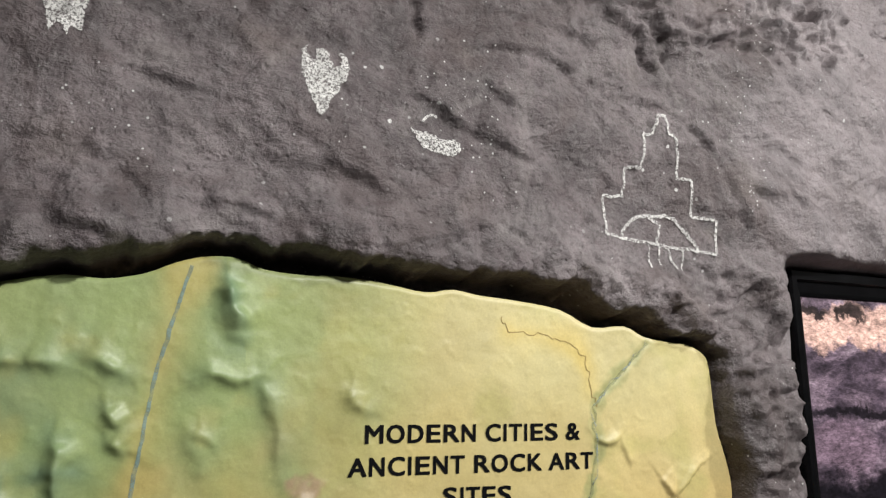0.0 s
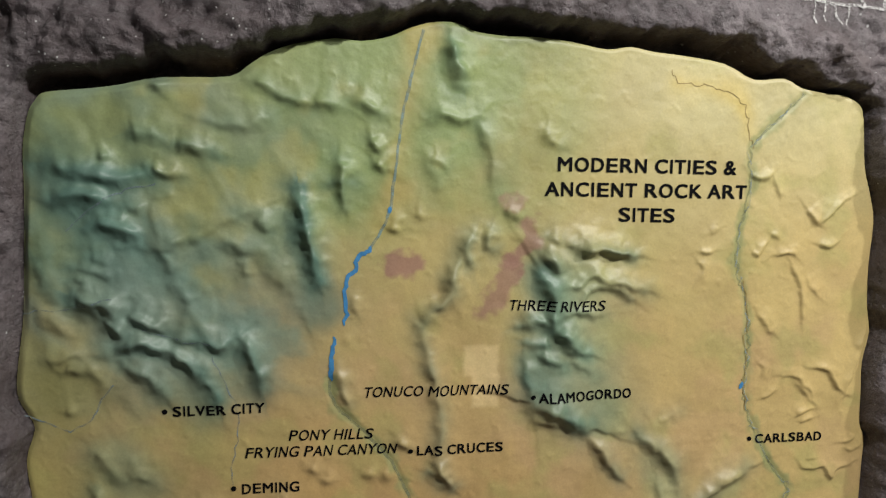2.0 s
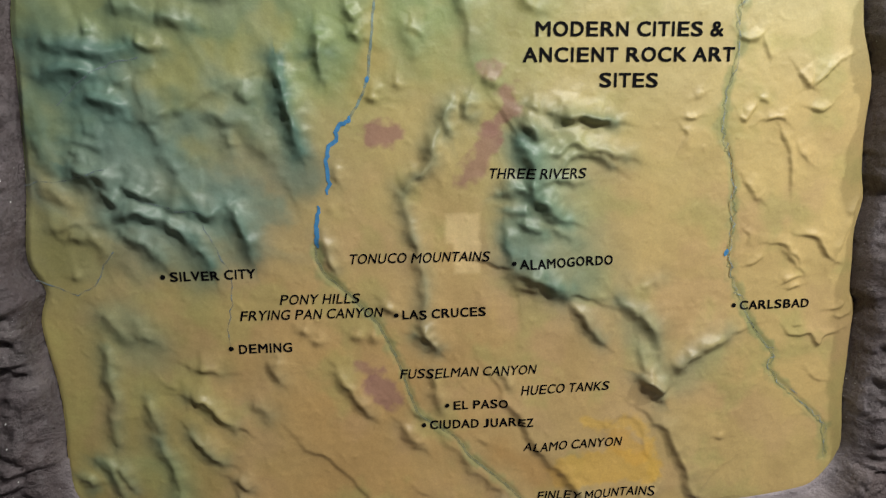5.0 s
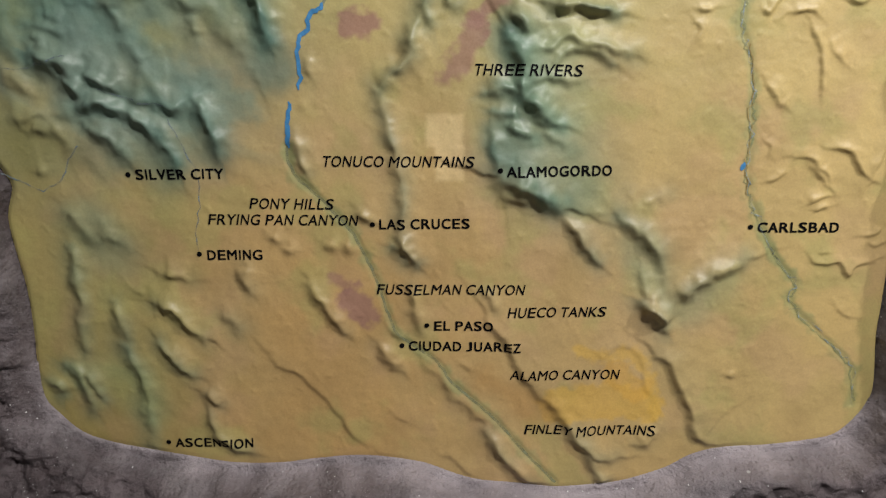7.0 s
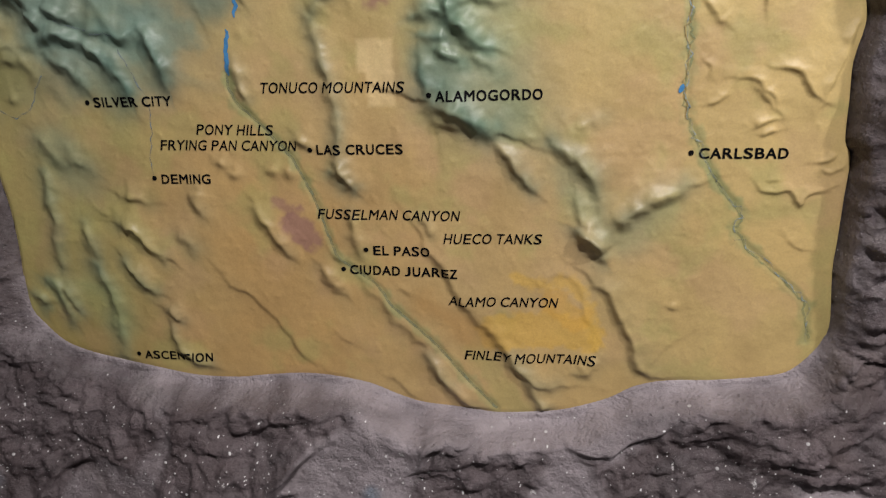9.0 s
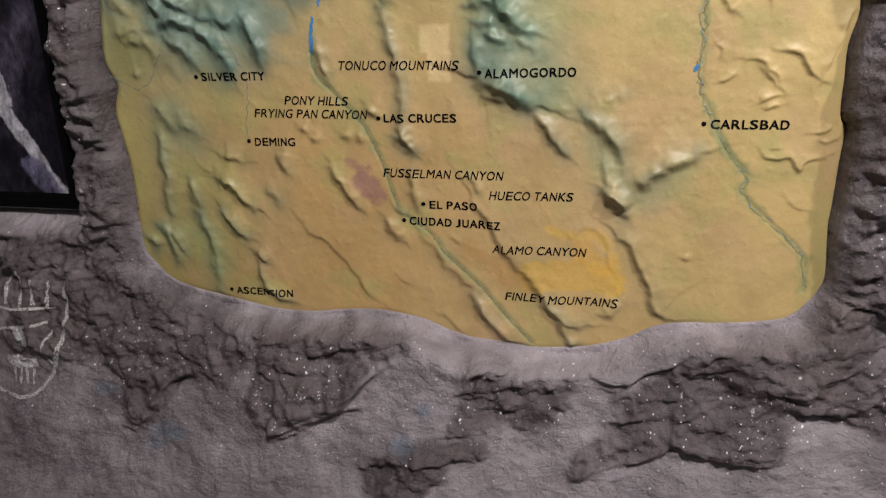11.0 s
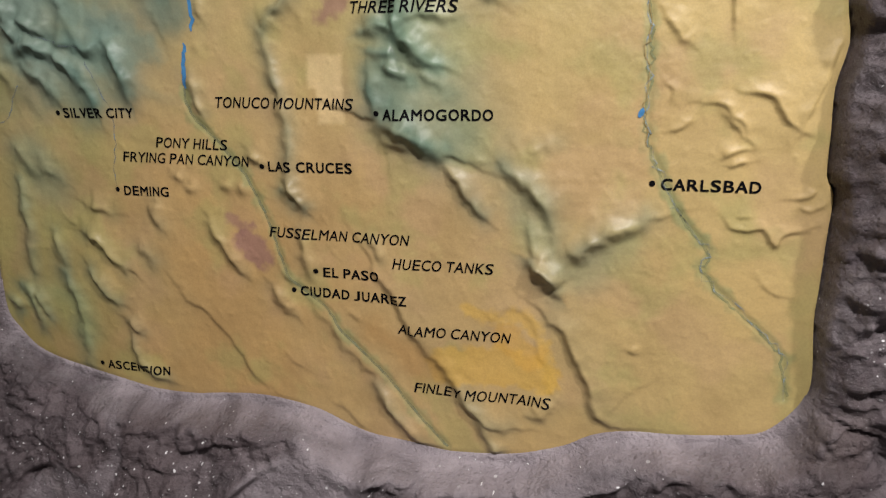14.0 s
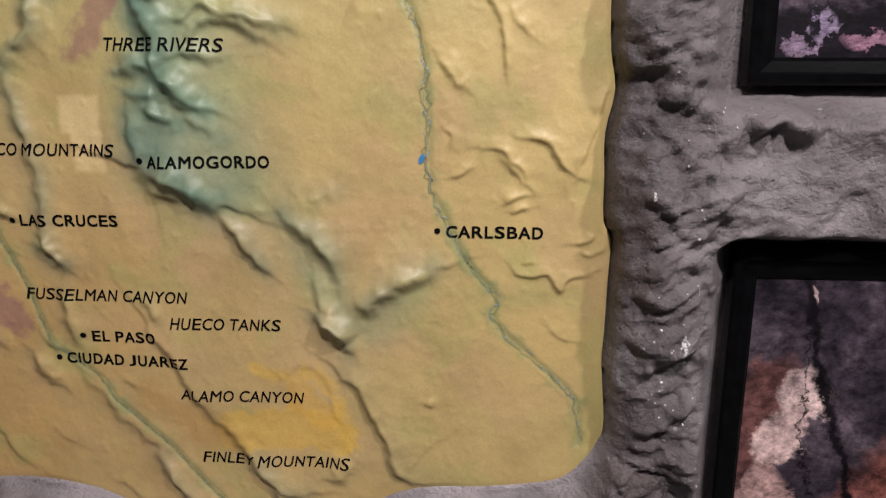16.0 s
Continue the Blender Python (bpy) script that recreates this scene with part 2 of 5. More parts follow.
def inside(x, z, ring):
    hit = np.zeros(x.shape, bool)
    for (ax, az), (bx, bz) in zip(ring, np.roll(ring, -1, 0)):
        if az != bz:
            hit ^= ((az > z) != (bz > z)) & (x < (bx - ax) * (z - az) / (bz - az) + ax)
    return hit


# ---------------------------------------------------------------- mesh helpers
def part(name, bm, material, parent=None, label=""):
    me = bpy.data.meshes.new(name)
    bm.to_mesh(me)
    bm.free()
    me.materials.append(material)
    ob = new(name, me)
    ob.parent = parent
    return tagged(ob, label)


def sheet(name, verts, faces, material, parent=None, rounded=True):
    me = bpy.data.meshes.new(name)
    me.vertices.add(len(verts))
    me.vertices.foreach_set("co", np.asarray(verts, np.float32).ravel())
    me.loops.add(faces.size)
    me.loops.foreach_set("vertex_index", faces.astype(np.int32).ravel())
    me.polygons.add(len(faces))
    me.polygons.foreach_set("loop_start", np.arange(0, faces.size, faces.shape[1], dtype=np.int32))
    me.update(calc_edges=True)
    me.validate()
    me.polygons.foreach_set("use_smooth", np.full(len(me.polygons), rounded))
    me.materials.append(material)
    ob = new(name, me)
    ob.parent = parent
    return ob


def box(bm, x0, x1, y0, y1, z0, z1, bevel=0.0):
    v = bmesh.ops.create_cube(bm, size=1)["verts"]
    bmesh.ops.transform(bm, matrix=Matrix.Translation(((x0 + x1) / 2, (y0 + y1) / 2, (z0 + z1) / 2)) @ Matrix.Diagonal((x1 - x0, y1 - y0, z1 - z0, 1)), verts=v)
    if bevel:
        bmesh.ops.bevel(bm, geom=list({e for u in v for e in u.link_edges}), offset=bevel, segments=2, affect="EDGES")


# ---------------------------------------------------------------- outline of the map
TOP_EDGE = [(-0.696, 1.671), (-0.686, 1.682), (-0.659, 1.687), (-0.616, 1.692), (-0.576, 1.699), (-0.532, 1.710), (-0.491, 1.713), (-0.421, 1.717),
            (-0.393, 1.735), (-0.365, 1.754), (-0.324, 1.770), (-0.265, 1.781), (-0.223, 1.779), (-0.179, 1.788), (-0.144, 1.804), (-0.108, 1.814),
            (-0.072, 1.814), (-0.039, 1.802), (0.012, 1.798), (0.060, 1.799), (0.119, 1.794), (0.179, 1.785), (0.220, 1.791), (0.261, 1.785),
            (0.314, 1.781), (0.390, 1.771), (0.446, 1.747), (0.503, 1.751), (0.538, 1.736), (0.585, 1.729), (0.620, 1.726), (0.650, 1.713)]
RIGHT_EDGE = [(0.662, 1.689), (0.671, 1.604), (0.688, 1.549), (0.697, 1.502), (0.693, 1.429), (0.696, 1.355), (0.704, 1.304), (0.694, 1.248),
              (0.696, 1.191), (0.698, 1.132), (0.709, 1.107), (0.708, 1.051), (0.707, 0.977), (0.706, 0.924), (0.713, 0.846)]
FOOT_EDGE = [(0.709, 0.812), (0.695, 0.783), (0.663, 0.748), (0.623, 0.735), (0.539, 0.724), (0.465, 0.720), (0.411, 0.706), (0.368, 0.681),
             (0.301, 0.658), (0.244, 0.649), (0.174, 0.644), (0.126, 0.650), (0.043, 0.657), (-0.006, 0.671), (-0.054, 0.690), (-0.115, 0.702),
             (-0.178, 0.706), (-0.254, 0.699), (-0.306, 0.692), (-0.385, 0.692), (-0.463, 0.705), (-0.529, 0.718), (-0.596, 0.732), (-0.648, 0.752),
             (-0.684, 0.787), (-0.707, 0.820)]
LEFT_EDGE = [(-0.710, 0.885), (-0.708, 0.936), (-0.710, 1.011), (-0.719, 1.072), (-0.725, 1.131), (-0.712, 1.178), (-0.721, 1.202), (-0.733, 1.226),
             (-0.734, 1.263), (-0.724, 1.337), (-0.720, 1.391), (-0.717, 1.472), (-0.715, 1.542), (-0.715, 1.602), (-0.706, 1.653)]
PER = 3
ring = spline(TOP_EDGE + RIGHT_EDGE + FOOT_EDGE + LEFT_EDGE, PER, True)
counts = [len(e) * PER for e in (TOP_EDGE, RIGHT_EDGE, FOOT_EDGE, LEFT_EDGE)]
is_top, is_right, is_foot, is_left = (np.repeat(np.arange(4) == k, counts).astype(float) for k in range(4))


def blur_round(values, reach):
    k = np.exp(-0.5 * (np.arange(-3 * reach, 3 * reach + 1) / reach) ** 2)
    k /= k.sum()
    return sum(w * np.roll(values, s) for w, s in zip(k, range(-3 * reach, 3 * reach + 1)))


gap_at_top = np.interp(ring[:, 0], [-0.72, -0.66, -0.43, -0.34, -0.1, 0.1, 0.35, 0.5, 0.66], [0.020, 0.030, 0.026, 0.016, 0.026, 0.022, 0.034, 0.028, 0.016])
gap = blur_round(is_top * gap_at_top + (is_right + is_left) * 0.0005, 2)
footness = blur_round(is_foot, 4)
topness = blur_round(is_top, 3)

# ---------------------------------------------------------------- relief of the map
STEP = 0.0019
gx, gz = np.meshgrid(np.arange(-0.75, 0.73, STEP), np.arange(0.63, 1.83, STEP))
height = np.zeros(gx.shape)
teal = np.zeros(gx.shape)
wobble_x = gx + 0.007 * fractal(gx, gz, 26, 3, 40)
wobble_z = gz + 0.007 * fractal(gx, gz, 26, 3, 50)


def ridge(rise, left, right, tint, *points):
    """A range of hills along the points; left and right: how fast it falls to either side."""
    global height
    line = spline(points, 3) if len(points) > 2 else np.array(points, float)
    reach = 4.5 * max(left, right) + 0.03
    lo, hi = line.min(0) - reach, line.max(0) + reach
    i0, i1 = np.searchsorted(gz[:, 0], (lo[1], hi[1]))
    j0, j1 = np.searchsorted(gx[0], (lo[0], hi[0]))
    if i1 <= i0 or j1 <= j0:
        return
    cut = (slice(i0, i1), slice(j0, j1))
    d, side, share = to_segments(wobble_x[cut], wobble_z[cut], line, along=True)
    ends = 0.45 + 0.55 * smooth(0.0, 0.28, share) * smooth(1.0, 0.72, share)
    width = np.where(side > 0, left, right)
    lumps = np.clip(1.0 + 0.4 * fractal(gx[cut], gz[cut], 24, 2, 77) * np.exp(-d / 0.03), 0.45, 1.6) * ends
    # crisp low scarps of the mesas; the ranges are cuestas with a soft back and a steep gullied face
    if tint < 0.05:
        width, lift = np.where(side > 0, 1.2 * left, 0.5 * right), 0.9
    else:
        width, lift = np.where(side > 0, 1.45 * left, 0.9 * right), (1.15 if rise > 0.0125 else 1.0)
    gullies = 0.5 * np.minimum(width, 0.014) * fractal(gx[cut], gz[cut], 36, 2, 66)
    power = np.where(side > 0, 1.0, 1.6)
    shape = lift * rise * lumps * np.exp(-(np.maximum(d + gullies, 0) / width) ** power)
    height[cut] = np.maximum(height[cut], shape) + 0.35 * np.minimum(height[cut], shape)
    # the teal is brushed onto the steep face and thins out over the back
    spread = np.where(side > 0, np.maximum(1.3 * left, 0.016), np.maximum(2.0 * right, 0.022))
    teal[cut] = np.maximum(teal[cut], 1.15 * tint * np.exp(-(d / spread) ** 1.6))


def soften(a, times):
    for _ in range(times):
        for axis in (0, 1):
            a = 0.25 * np.roll(a, 1, axis) + 0.5 * a + 0.25 * np.roll(a, -1, axis)
    return a


# north-western highlands
ridge(0.007, 0.012, 0.01, 0.3, (-0.539, 1.712), (-0.527, 1.705), (-0.517, 1.691))
ridge(0.009, 0.016, 0.01, 0.4, (-0.385, 1.712), (-0.366, 1.704), (-0.344, 1.689), (-0.295, 1.679))
ridge(0.008, 0.022, 0.012, 0.3, (-0.295, 1.686), (-0.273, 1.683), (-0.250, 1.673))
ridge(0.009, 0.012, 0.012, 0.4, (-0.234, 1.694), (-0.214, 1.685), (-0.194, 1.668))
ridge(0.007, 0.018, 0.012, 0.5, (-0.467, 1.651), (-0.433, 1.643), (-0.393, 1.648), (-0.365, 1.658))
ridge(0.01, 0.012, 0.014, 0.5, (-0.559, 1.628), (-0.542, 1.629), (-0.516, 1.620))
ridge(0.013, 0.012, 0.014, 0.6, (-0.500, 1.612), (-0.477, 1.613), (-0.442, 1.604))
ridge(0.014, 0.014, 0.018, 1, (-0.675, 1.577), (-0.636, 1.571), (-0.603, 1.566), (-0.576, 1.560), (-0.542, 1.570))
ridge(0.01, 0.012, 0.01, 0.4, (-0.610, 1.589), (-0.597, 1.591))
ridge(0.011, 0.012, 0.008, 0.4, (-0.536, 1.577), (-0.517, 1.573), (-0.490, 1.566))
ridge(0.016, 0.014, 0.02, 1, (-0.677, 1.531), (-0.659, 1.533), (-0.640, 1.536), (-0.620, 1.535), (-0.596, 1.529))
ridge(0.007, 0.012, 0.008, 0.2, (-0.534, 1.532), (-0.517, 1.535), (-0.503, 1.539))
ridge(0.01, 0.012, 0.012, 0.5, (-0.599, 1.506), (-0.582, 1.504), (-0.570, 1.499))
ridge(0.009, 0.012, 0.012, 0.5, (-0.570, 1.511), (-0.556, 1.515), (-0.546, 1.511))
ridge(0.013, 0.012, 0.016, 1, (-0.617, 1.491), (-0.600, 1.493), (-0.581, 1.488), (-0.564, 1.479), (-0.555, 1.463))
ridge(0.01, 0.055, 0.01, 0.15, (-0.555, 1.455), (-0.527, 1.455), (-0.508, 1.462), (-0.478, 1.471), (-0.451, 1.483), (-0.415, 1.504), (-0.383, 1.517))
ridge(0.007, 0.012, 0.012, 0.5, (-0.527, 1.454), (-0.512, 1.443), (-0.505, 1.415))
ridge(0.009, 0.012, 0.012, 0.4, (-0.384, 1.502), (-0.370, 1.496), (-0.362, 1.479))
ridge(0.021, 0.012, 0.018, 1, (-0.317, 1.547), (-0.313, 1.529), (-0.309, 1.499), (-0.300, 1.464), (-0.292, 1.434), (-0.287, 1.401))
ridge(0.009, 0.01, 0.01, 0.4, (-0.300, 1.479), (-0.278, 1.477))
ridge(0.013, 0.01, 0.01, 0.5, (-0.255, 1.595), (-0.251, 1.565), (-0.247, 1.523))
ridge(0.009, 0.008, 0.01, 0.6, (-0.270, 1.563), (-0.251, 1.565), (-0.236, 1.561))
ridge(0.011, 0.012, 0.008, 0.3, (-0.205, 1.628), (-0.199, 1.617), (-0.194, 1.608))
ridge(0.012, 0.012, 0.008, 0.3, (-0.201, 1.595), (-0.194, 1.590), (-0.185, 1.583))
ridge(0.01, 0.016, 0.009, 0.2, (-0.114, 1.660), (-0.093, 1.673), (-0.072, 1.664), (-0.053, 1.662), (-0.031, 1.674))
ridge(0.006, 0.02, 0.01, 0.3, (-0.036, 1.660), (-0.023, 1.636), (-0.012, 1.599), (-0.006, 1.547))
ridge(0.006, 0.012, 0.01, 0.2, (-0.111, 1.600), (-0.097, 1.593), (-0.086, 1.580))
ridge(0.005, 0.012, 0.01, 0.2, (-0.116, 1.593), (-0.105, 1.570), (-0.098, 1.545))
ridge(0.008, 0.012, 0.01, 0.2, (0.081, 1.650), (0.087, 1.633), (0.101, 1.626))
ridge(0.009, 0.012, 0.01, 0.2, (0.015, 1.523), (0.027, 1.515), (0.037, 1.508))
ridge(0.007, 0.012, 0.008, 0.1, (-0.177, 1.488), (-0.160, 1.485))
ridge(0.005, 0.012, 0.008, 0.1, (-0.139, 1.514), (-0.120, 1.509))
# western ranges
ridge(0.01, 0.012, 0.012, 0.8, (-0.622, 1.443), (-0.609, 1.443), (-0.596, 1.436))
ridge(0.009, 0.01, 0.012, 0.8, (-0.644, 1.425), (-0.625, 1.423), (-0.606, 1.418), (-0.589, 1.423))
ridge(0.009, 0.01, 0.012, 0.8, (-0.649, 1.409), (-0.628, 1.405), (-0.619, 1.391))
ridge(0.020, 0.016, 0.024, 1, (-0.643, 1.384), (-0.625, 1.378), (-0.602, 1.370), (-0.570, 1.364))
ridge(0.017, 0.012, 0.014, 1, (-0.603, 1.352), (-0.590, 1.339), (-0.573, 1.324))
ridge(0.017, 0.014, 0.014, 1, (-0.572, 1.354), (-0.546, 1.345), (-0.517, 1.328))
ridge(0.009, 0.016, 0.012, 0.6, (-0.577, 1.390), (-0.543, 1.364), (-0.513, 1.338))
ridge(0.014, 0.02, 0.013, 0.9, (-0.517, 1.326), (-0.497, 1.318), (-0.473, 1.316), (-0.448, 1.305), (-0.429, 1.309), (-0.411, 1.320))
ridge(0.015, 0.01, 0.016, 1, (-0.407, 1.319), (-0.393, 1.303), (-0.383, 1.275), (-0.373, 1.234))
ridge(0.017, 0.014, 0.016, 0.9, (-0.601, 1.301), (-0.572, 1.309), (-0.544, 1.310), (-0.518, 1.304), (-0.485, 1.281), (-0.458, 1.252), (-0.444, 1.216))
ridge(0.013, 0.014, 0.013, 0.7, (-0.575, 1.276), (-0.556, 1.269), (-0.541, 1.259), (-0.525, 1.231))
ridge(0.009, 0.012, 0.01, 0.4, (-0.692, 1.354), (-0.674, 1.343), (-0.658, 1.329))
ridge(0.01, 0.016, 0.016, 0.6, (-0.696, 1.438), (-0.687, 1.411), (-0.669, 1.372))
ridge(0.007, 0.02, 0.016, 0.6, (-0.514, 1.401), (-0.493, 1.393), (-0.485, 1.369))
ridge(0.009, 0.03, 0.02, 0.5, (-0.455, 1.457), (-0.425, 1.466), (-0.389, 1.457), (-0.356, 1.429), (-0.334, 1.399), (-0.321, 1.367))
ridge(0.008, 0.01, 0.014, 0.5, (-0.404, 1.439), (-0.398, 1.409))
ridge(0.007, 0.012, 0.01, 0.3, (-0.695, 1.286), (-0.672, 1.289), (-0.651, 1.294), (-0.633, 1.284))
ridge(0.006, 0.01, 0.008, 0.3, (-0.665, 1.271), (-0.651, 1.272), (-0.634, 1.266))
ridge(0.006, 0.014, 0.012, 0.2, (-0.630, 1.281), (-0.613, 1.254), (-0.609, 1.233))
ridge(0.005, 0.01, 0.008, 0.2, (-0.668, 1.205), (-0.653, 1.206))
ridge(0.008, 0.016, 0.018, 0.4, (-0.624, 1.138), (-0.609, 1.123), (-0.582, 1.097))
# eastern massif
ridge(0.022, 0.014, 0.01, 0.6, (0.133, 1.458), (0.163, 1.455), (0.194, 1.451), (0.234, 1.444))
ridge(0.009, 0.008, 0.01, 0.4, (0.088, 1.476), (0.111, 1.471))
ridge(0.017, 0.016, 0.012, 0.5, (0.072, 1.450), (0.087, 1.442), (0.100, 1.430), (0.104, 1.415))
ridge(0.013, 0.014, 0.01, 0.4, (0.101, 1.390), (0.140, 1.398), (0.170, 1.411), (0.199, 1.403), (0.233, 1.395), (0.263, 1.385))
ridge(0.012, 0.014, 0.01, 0.4, (0.137, 1.357), (0.153, 1.379), (0.181, 1.393), (0.211, 1.388), (0.232, 1.375))
ridge(0.01, 0.012, 0.011, 0.6, (0.127, 1.351), (0.154, 1.348), (0.181, 1.347))
ridge(0.019, 0.03, 0.012, 0.9, (0.073, 1.415), (0.087, 1.391), (0.100, 1.363), (0.097, 1.341), (0.106, 1.321))
ridge(0.011, 0.01, 0.011, 0.8, (0.042, 1.328), (0.068, 1.336), (0.097, 1.327))
ridge(0.018, 0.022, 0.014, 1, (0.099, 1.319), (0.118, 1.311), (0.133, 1.292), (0.155, 1.280))
ridge(0.011, 0.012, 0.011, 0.8, (0.053, 1.300), (0.077, 1.294), (0.094, 1.293))
ridge(0.012, 0.014, 0.012, 0.8, (0.077, 1.278), (0.098, 1.271), (0.118, 1.258))
ridge(0.012, 0.04, 0.012, 0.9, (0.052, 1.269), (0.055, 1.243), (0.062, 1.218), (0.066, 1.197))
ridge(0.008, 0.016, 0.014, 0.5, (0.124, 1.267), (0.156, 1.253), (0.178, 1.232))
# southern end of the massif and the escarpments
ridge(0.023, 0.04, 0.017, 1, (0.072, 1.192), (0.095, 1.185), (0.119, 1.175), (0.141, 1.161), (0.166, 1.150))
ridge(0.01, 0.01, 0.01, 0.6, (0.075, 1.168), (0.094, 1.161), (0.115, 1.151))
ridge(0.012, 0.014, 0.008, 0.5, (0.174, 1.132), (0.193, 1.108), (0.211, 1.079), (0.229, 1.058))
ridge(0.006, 0.012, 0.012, 0.3, (0.212, 1.140), (0.236, 1.140))
ridge(0.015, 0.024, 0.013, 0.5, (0.263, 1.131), (0.289, 1.110), (0.310, 1.094), (0.326, 1.071), (0.335, 1.047))
ridge(0.01, 0.018, 0.01, 0.4, (0.300, 1.039), (0.307, 1.011), (0.313, 0.988))
ridge(0.024, 0.012, 0.016, 0.6, (0.308, 0.986), (0.330, 0.974), (0.347, 0.948))
ridge(0.015, 0.022, 0.014, 0.5, (0.343, 0.977), (0.373, 1.004), (0.398, 1.024), (0.423, 1.043), (0.465, 1.057))
ridge(0.008, 0.012, 0.01, 0.4, (0.335, 1.044), (0.338, 1.017), (0.337, 0.994))
ridge(0.006, 0.016, 0.012, 0.3, (0.293, 1.152), (0.311, 1.158), (0.333, 1.169))
ridge(0.005, 0.016, 0.01, 0.2, (0.268, 1.170), (0.288, 1.151))
ridge(0.012, 0.035, 0.007, 0.2, (0.339, 0.895), (0.357, 0.879), (0.373, 0.848), (0.395, 0.809), (0.407, 0.770), (0.420, 0.746), (0.437, 0.734))
ridge(0.005, 0.01, 0.008, 0, (0.457, 0.859), (0.476, 0.861))
ridge(0.002, 0.016, 0.008, 0, (0.210, 0.908), (0.235, 0.899), (0.246, 0.890), (0.271, 0.906), (0.296, 0.903), (0.316, 0.879), (0.321, 0.846), (0.336, 0.818), (0.352, 0.781))
ridge(0.009, 0.012, 0.01, 0.2, (0.313, 0.729), (0.335, 0.739), (0.351, 0.756))
# southern ranges
ridge(0.014, 0.01, 0.011, 0.5, (-0.093, 1.096), (-0.082, 1.078), (-0.064, 1.054))
ridge(0.008, 0.01, 0.01, 0.5, (-0.104, 1.082), (-0.084, 1.078))
ridge(0.008, 0.01, 0.01, 0.2, (-0.072, 1.014), (-0.069, 0.972), (-0.060, 0.935))
ridge(0.007, 0.01, 0.008, 0.2, (0.044, 1.010), (0.058, 0.989), (0.066, 0.973))
ridge(0.009, 0.04, 0.008, 0.1, (0.052, 0.957), (0.066, 0.936), (0.082, 0.924), (0.097, 0.899), (0.107, 0.866), (0.130, 0.833), (0.161, 0.806))
ridge(0.011, 0.012, 0.009, 0.2, (-0.131, 0.909), (-0.113, 0.888), (-0.098, 0.870))
ridge(0.008, 0.01, 0.008, 0.2, (-0.106, 0.938), (-0.091, 0.926))
ridge(0.006, 0.022, 0.01, 0.1, (-0.055, 0.883), (-0.021, 0.848), (0.006, 0.811), (0.042, 0.783), (0.061, 0.772))
ridge(0.013, 0.016, 0.011, 0.4, (0.054, 0.756), (0.077, 0.715), (0.105, 0.686), (0.140, 0.647))
ridge(0.013, 0.018, 0.01, 0.4, (0.161, 0.804), (0.191, 0.769), (0.204, 0.744), (0.229, 0.719), (0.251, 0.704), (0.270, 0.702))
ridge(0.01, 0.01, 0.01, 0.4, (0.225, 0.720), (0.243, 0.684), (0.262, 0.655))
ridge(0.004, 0.012, 0.007, 0, (0.005, 0.880), (0.024, 0.869))
ridge(0.004, 0.02, 0.007, 0, (-0.031, 0.712), (-0.002, 0.697), (0.032, 0.665))
ridge(0.003, 0.02, 0.006, 0, (-0.110, 0.783), (-0.081, 0.768))
ridge(0.004, 0.05, 0.006, 0, (-0.327, 0.906), (-0.303, 0.877), (-0.274, 0.868), (-0.247, 0.837), (-0.222, 0.815), (-0.195, 0.775), (-0.175, 0.745), (-0.153, 0.727))
ridge(0.011, 0.012, 0.01, 0.2, (-0.243, 1.022), (-0.226, 0.994), (-0.205, 0.966), (-0.188, 0.939))
ridge(0.006, 0.01, 0.009, 0.1, (-0.302, 1.103), (-0.288, 1.097))
ridge(0.006, 0.01, 0.009, 0.1, (-0.282, 1.082), (-0.267, 1.076))
ridge(0.006, 0.01, 0.009, 0.1, (-0.214, 1.087), (-0.195, 1.081))
ridge(0.006, 0.01, 0.009, 0.1, (-0.186, 1.085), (-0.172, 1.079))
# south-western basin ranges
ridge(0.01, 0.01, 0.013, 0.5, (-0.627, 1.081), (-0.621, 1.062), (-0.620, 1.024), (-0.617, 0.989), (-0.619, 0.966))
ridge(0.01, 0.014, 0.008, 0.2, (-0.486, 1.039), (-0.462, 1.033), (-0.438, 1.029))
ridge(0.014, 0.014, 0.01, 0.4, (-0.497, 0.989), (-0.472, 0.982), (-0.452, 0.955), (-0.423, 0.928))
ridge(0.013, 0.014, 0.01, 0.5, (-0.498, 0.917), (-0.480, 0.897), (-0.463, 0.872), (-0.445, 0.861))
ridge(0.011, 0.01, 0.009, 0.2, (-0.343, 1.052), (-0.350, 1.028), (-0.340, 1.007))
ridge(0.006, 0.016, 0.016, 0.3, (-0.394, 0.969), (-0.378, 0.963), (-0.366, 0.945))
ridge(0.011, 0.01, 0.012, 0.7, (-0.657, 0.879), (-0.637, 0.866), (-0.625, 0.829), (-0.616, 0.798))
ridge(0.01, 0.01, 0.01, 0.6, (-0.636, 0.874), (-0.613, 0.846), (-0.600, 0.816))
ridge(0.01, 0.01, 0.012, 0.6, (-0.560, 0.915), (-0.549, 0.890), (-0.534, 0.868), (-0.526, 0.842), (-0.525, 0.809), (-0.527, 0.734))
ridge(0.008, 0.012, 0.012, 0.5, (-0.565, 0.990), (-0.555, 0.950), (-0.551, 0.913))
ridge(0.007, 0.012, 0.012, 0.5, (-0.623, 0.966), (-0.621, 0.934), (-0.625, 0.897))
ridge(0.011, 0.012, 0.01, 0.4, (-0.430, 0.827), (-0.415, 0.819), (-0.405, 0.807))
ridge(0.011, 0.012, 0.01, 0.4, (-0.421, 0.804), (-0.413, 0.756), (-0.387, 0.727), (-0.360, 0.716))
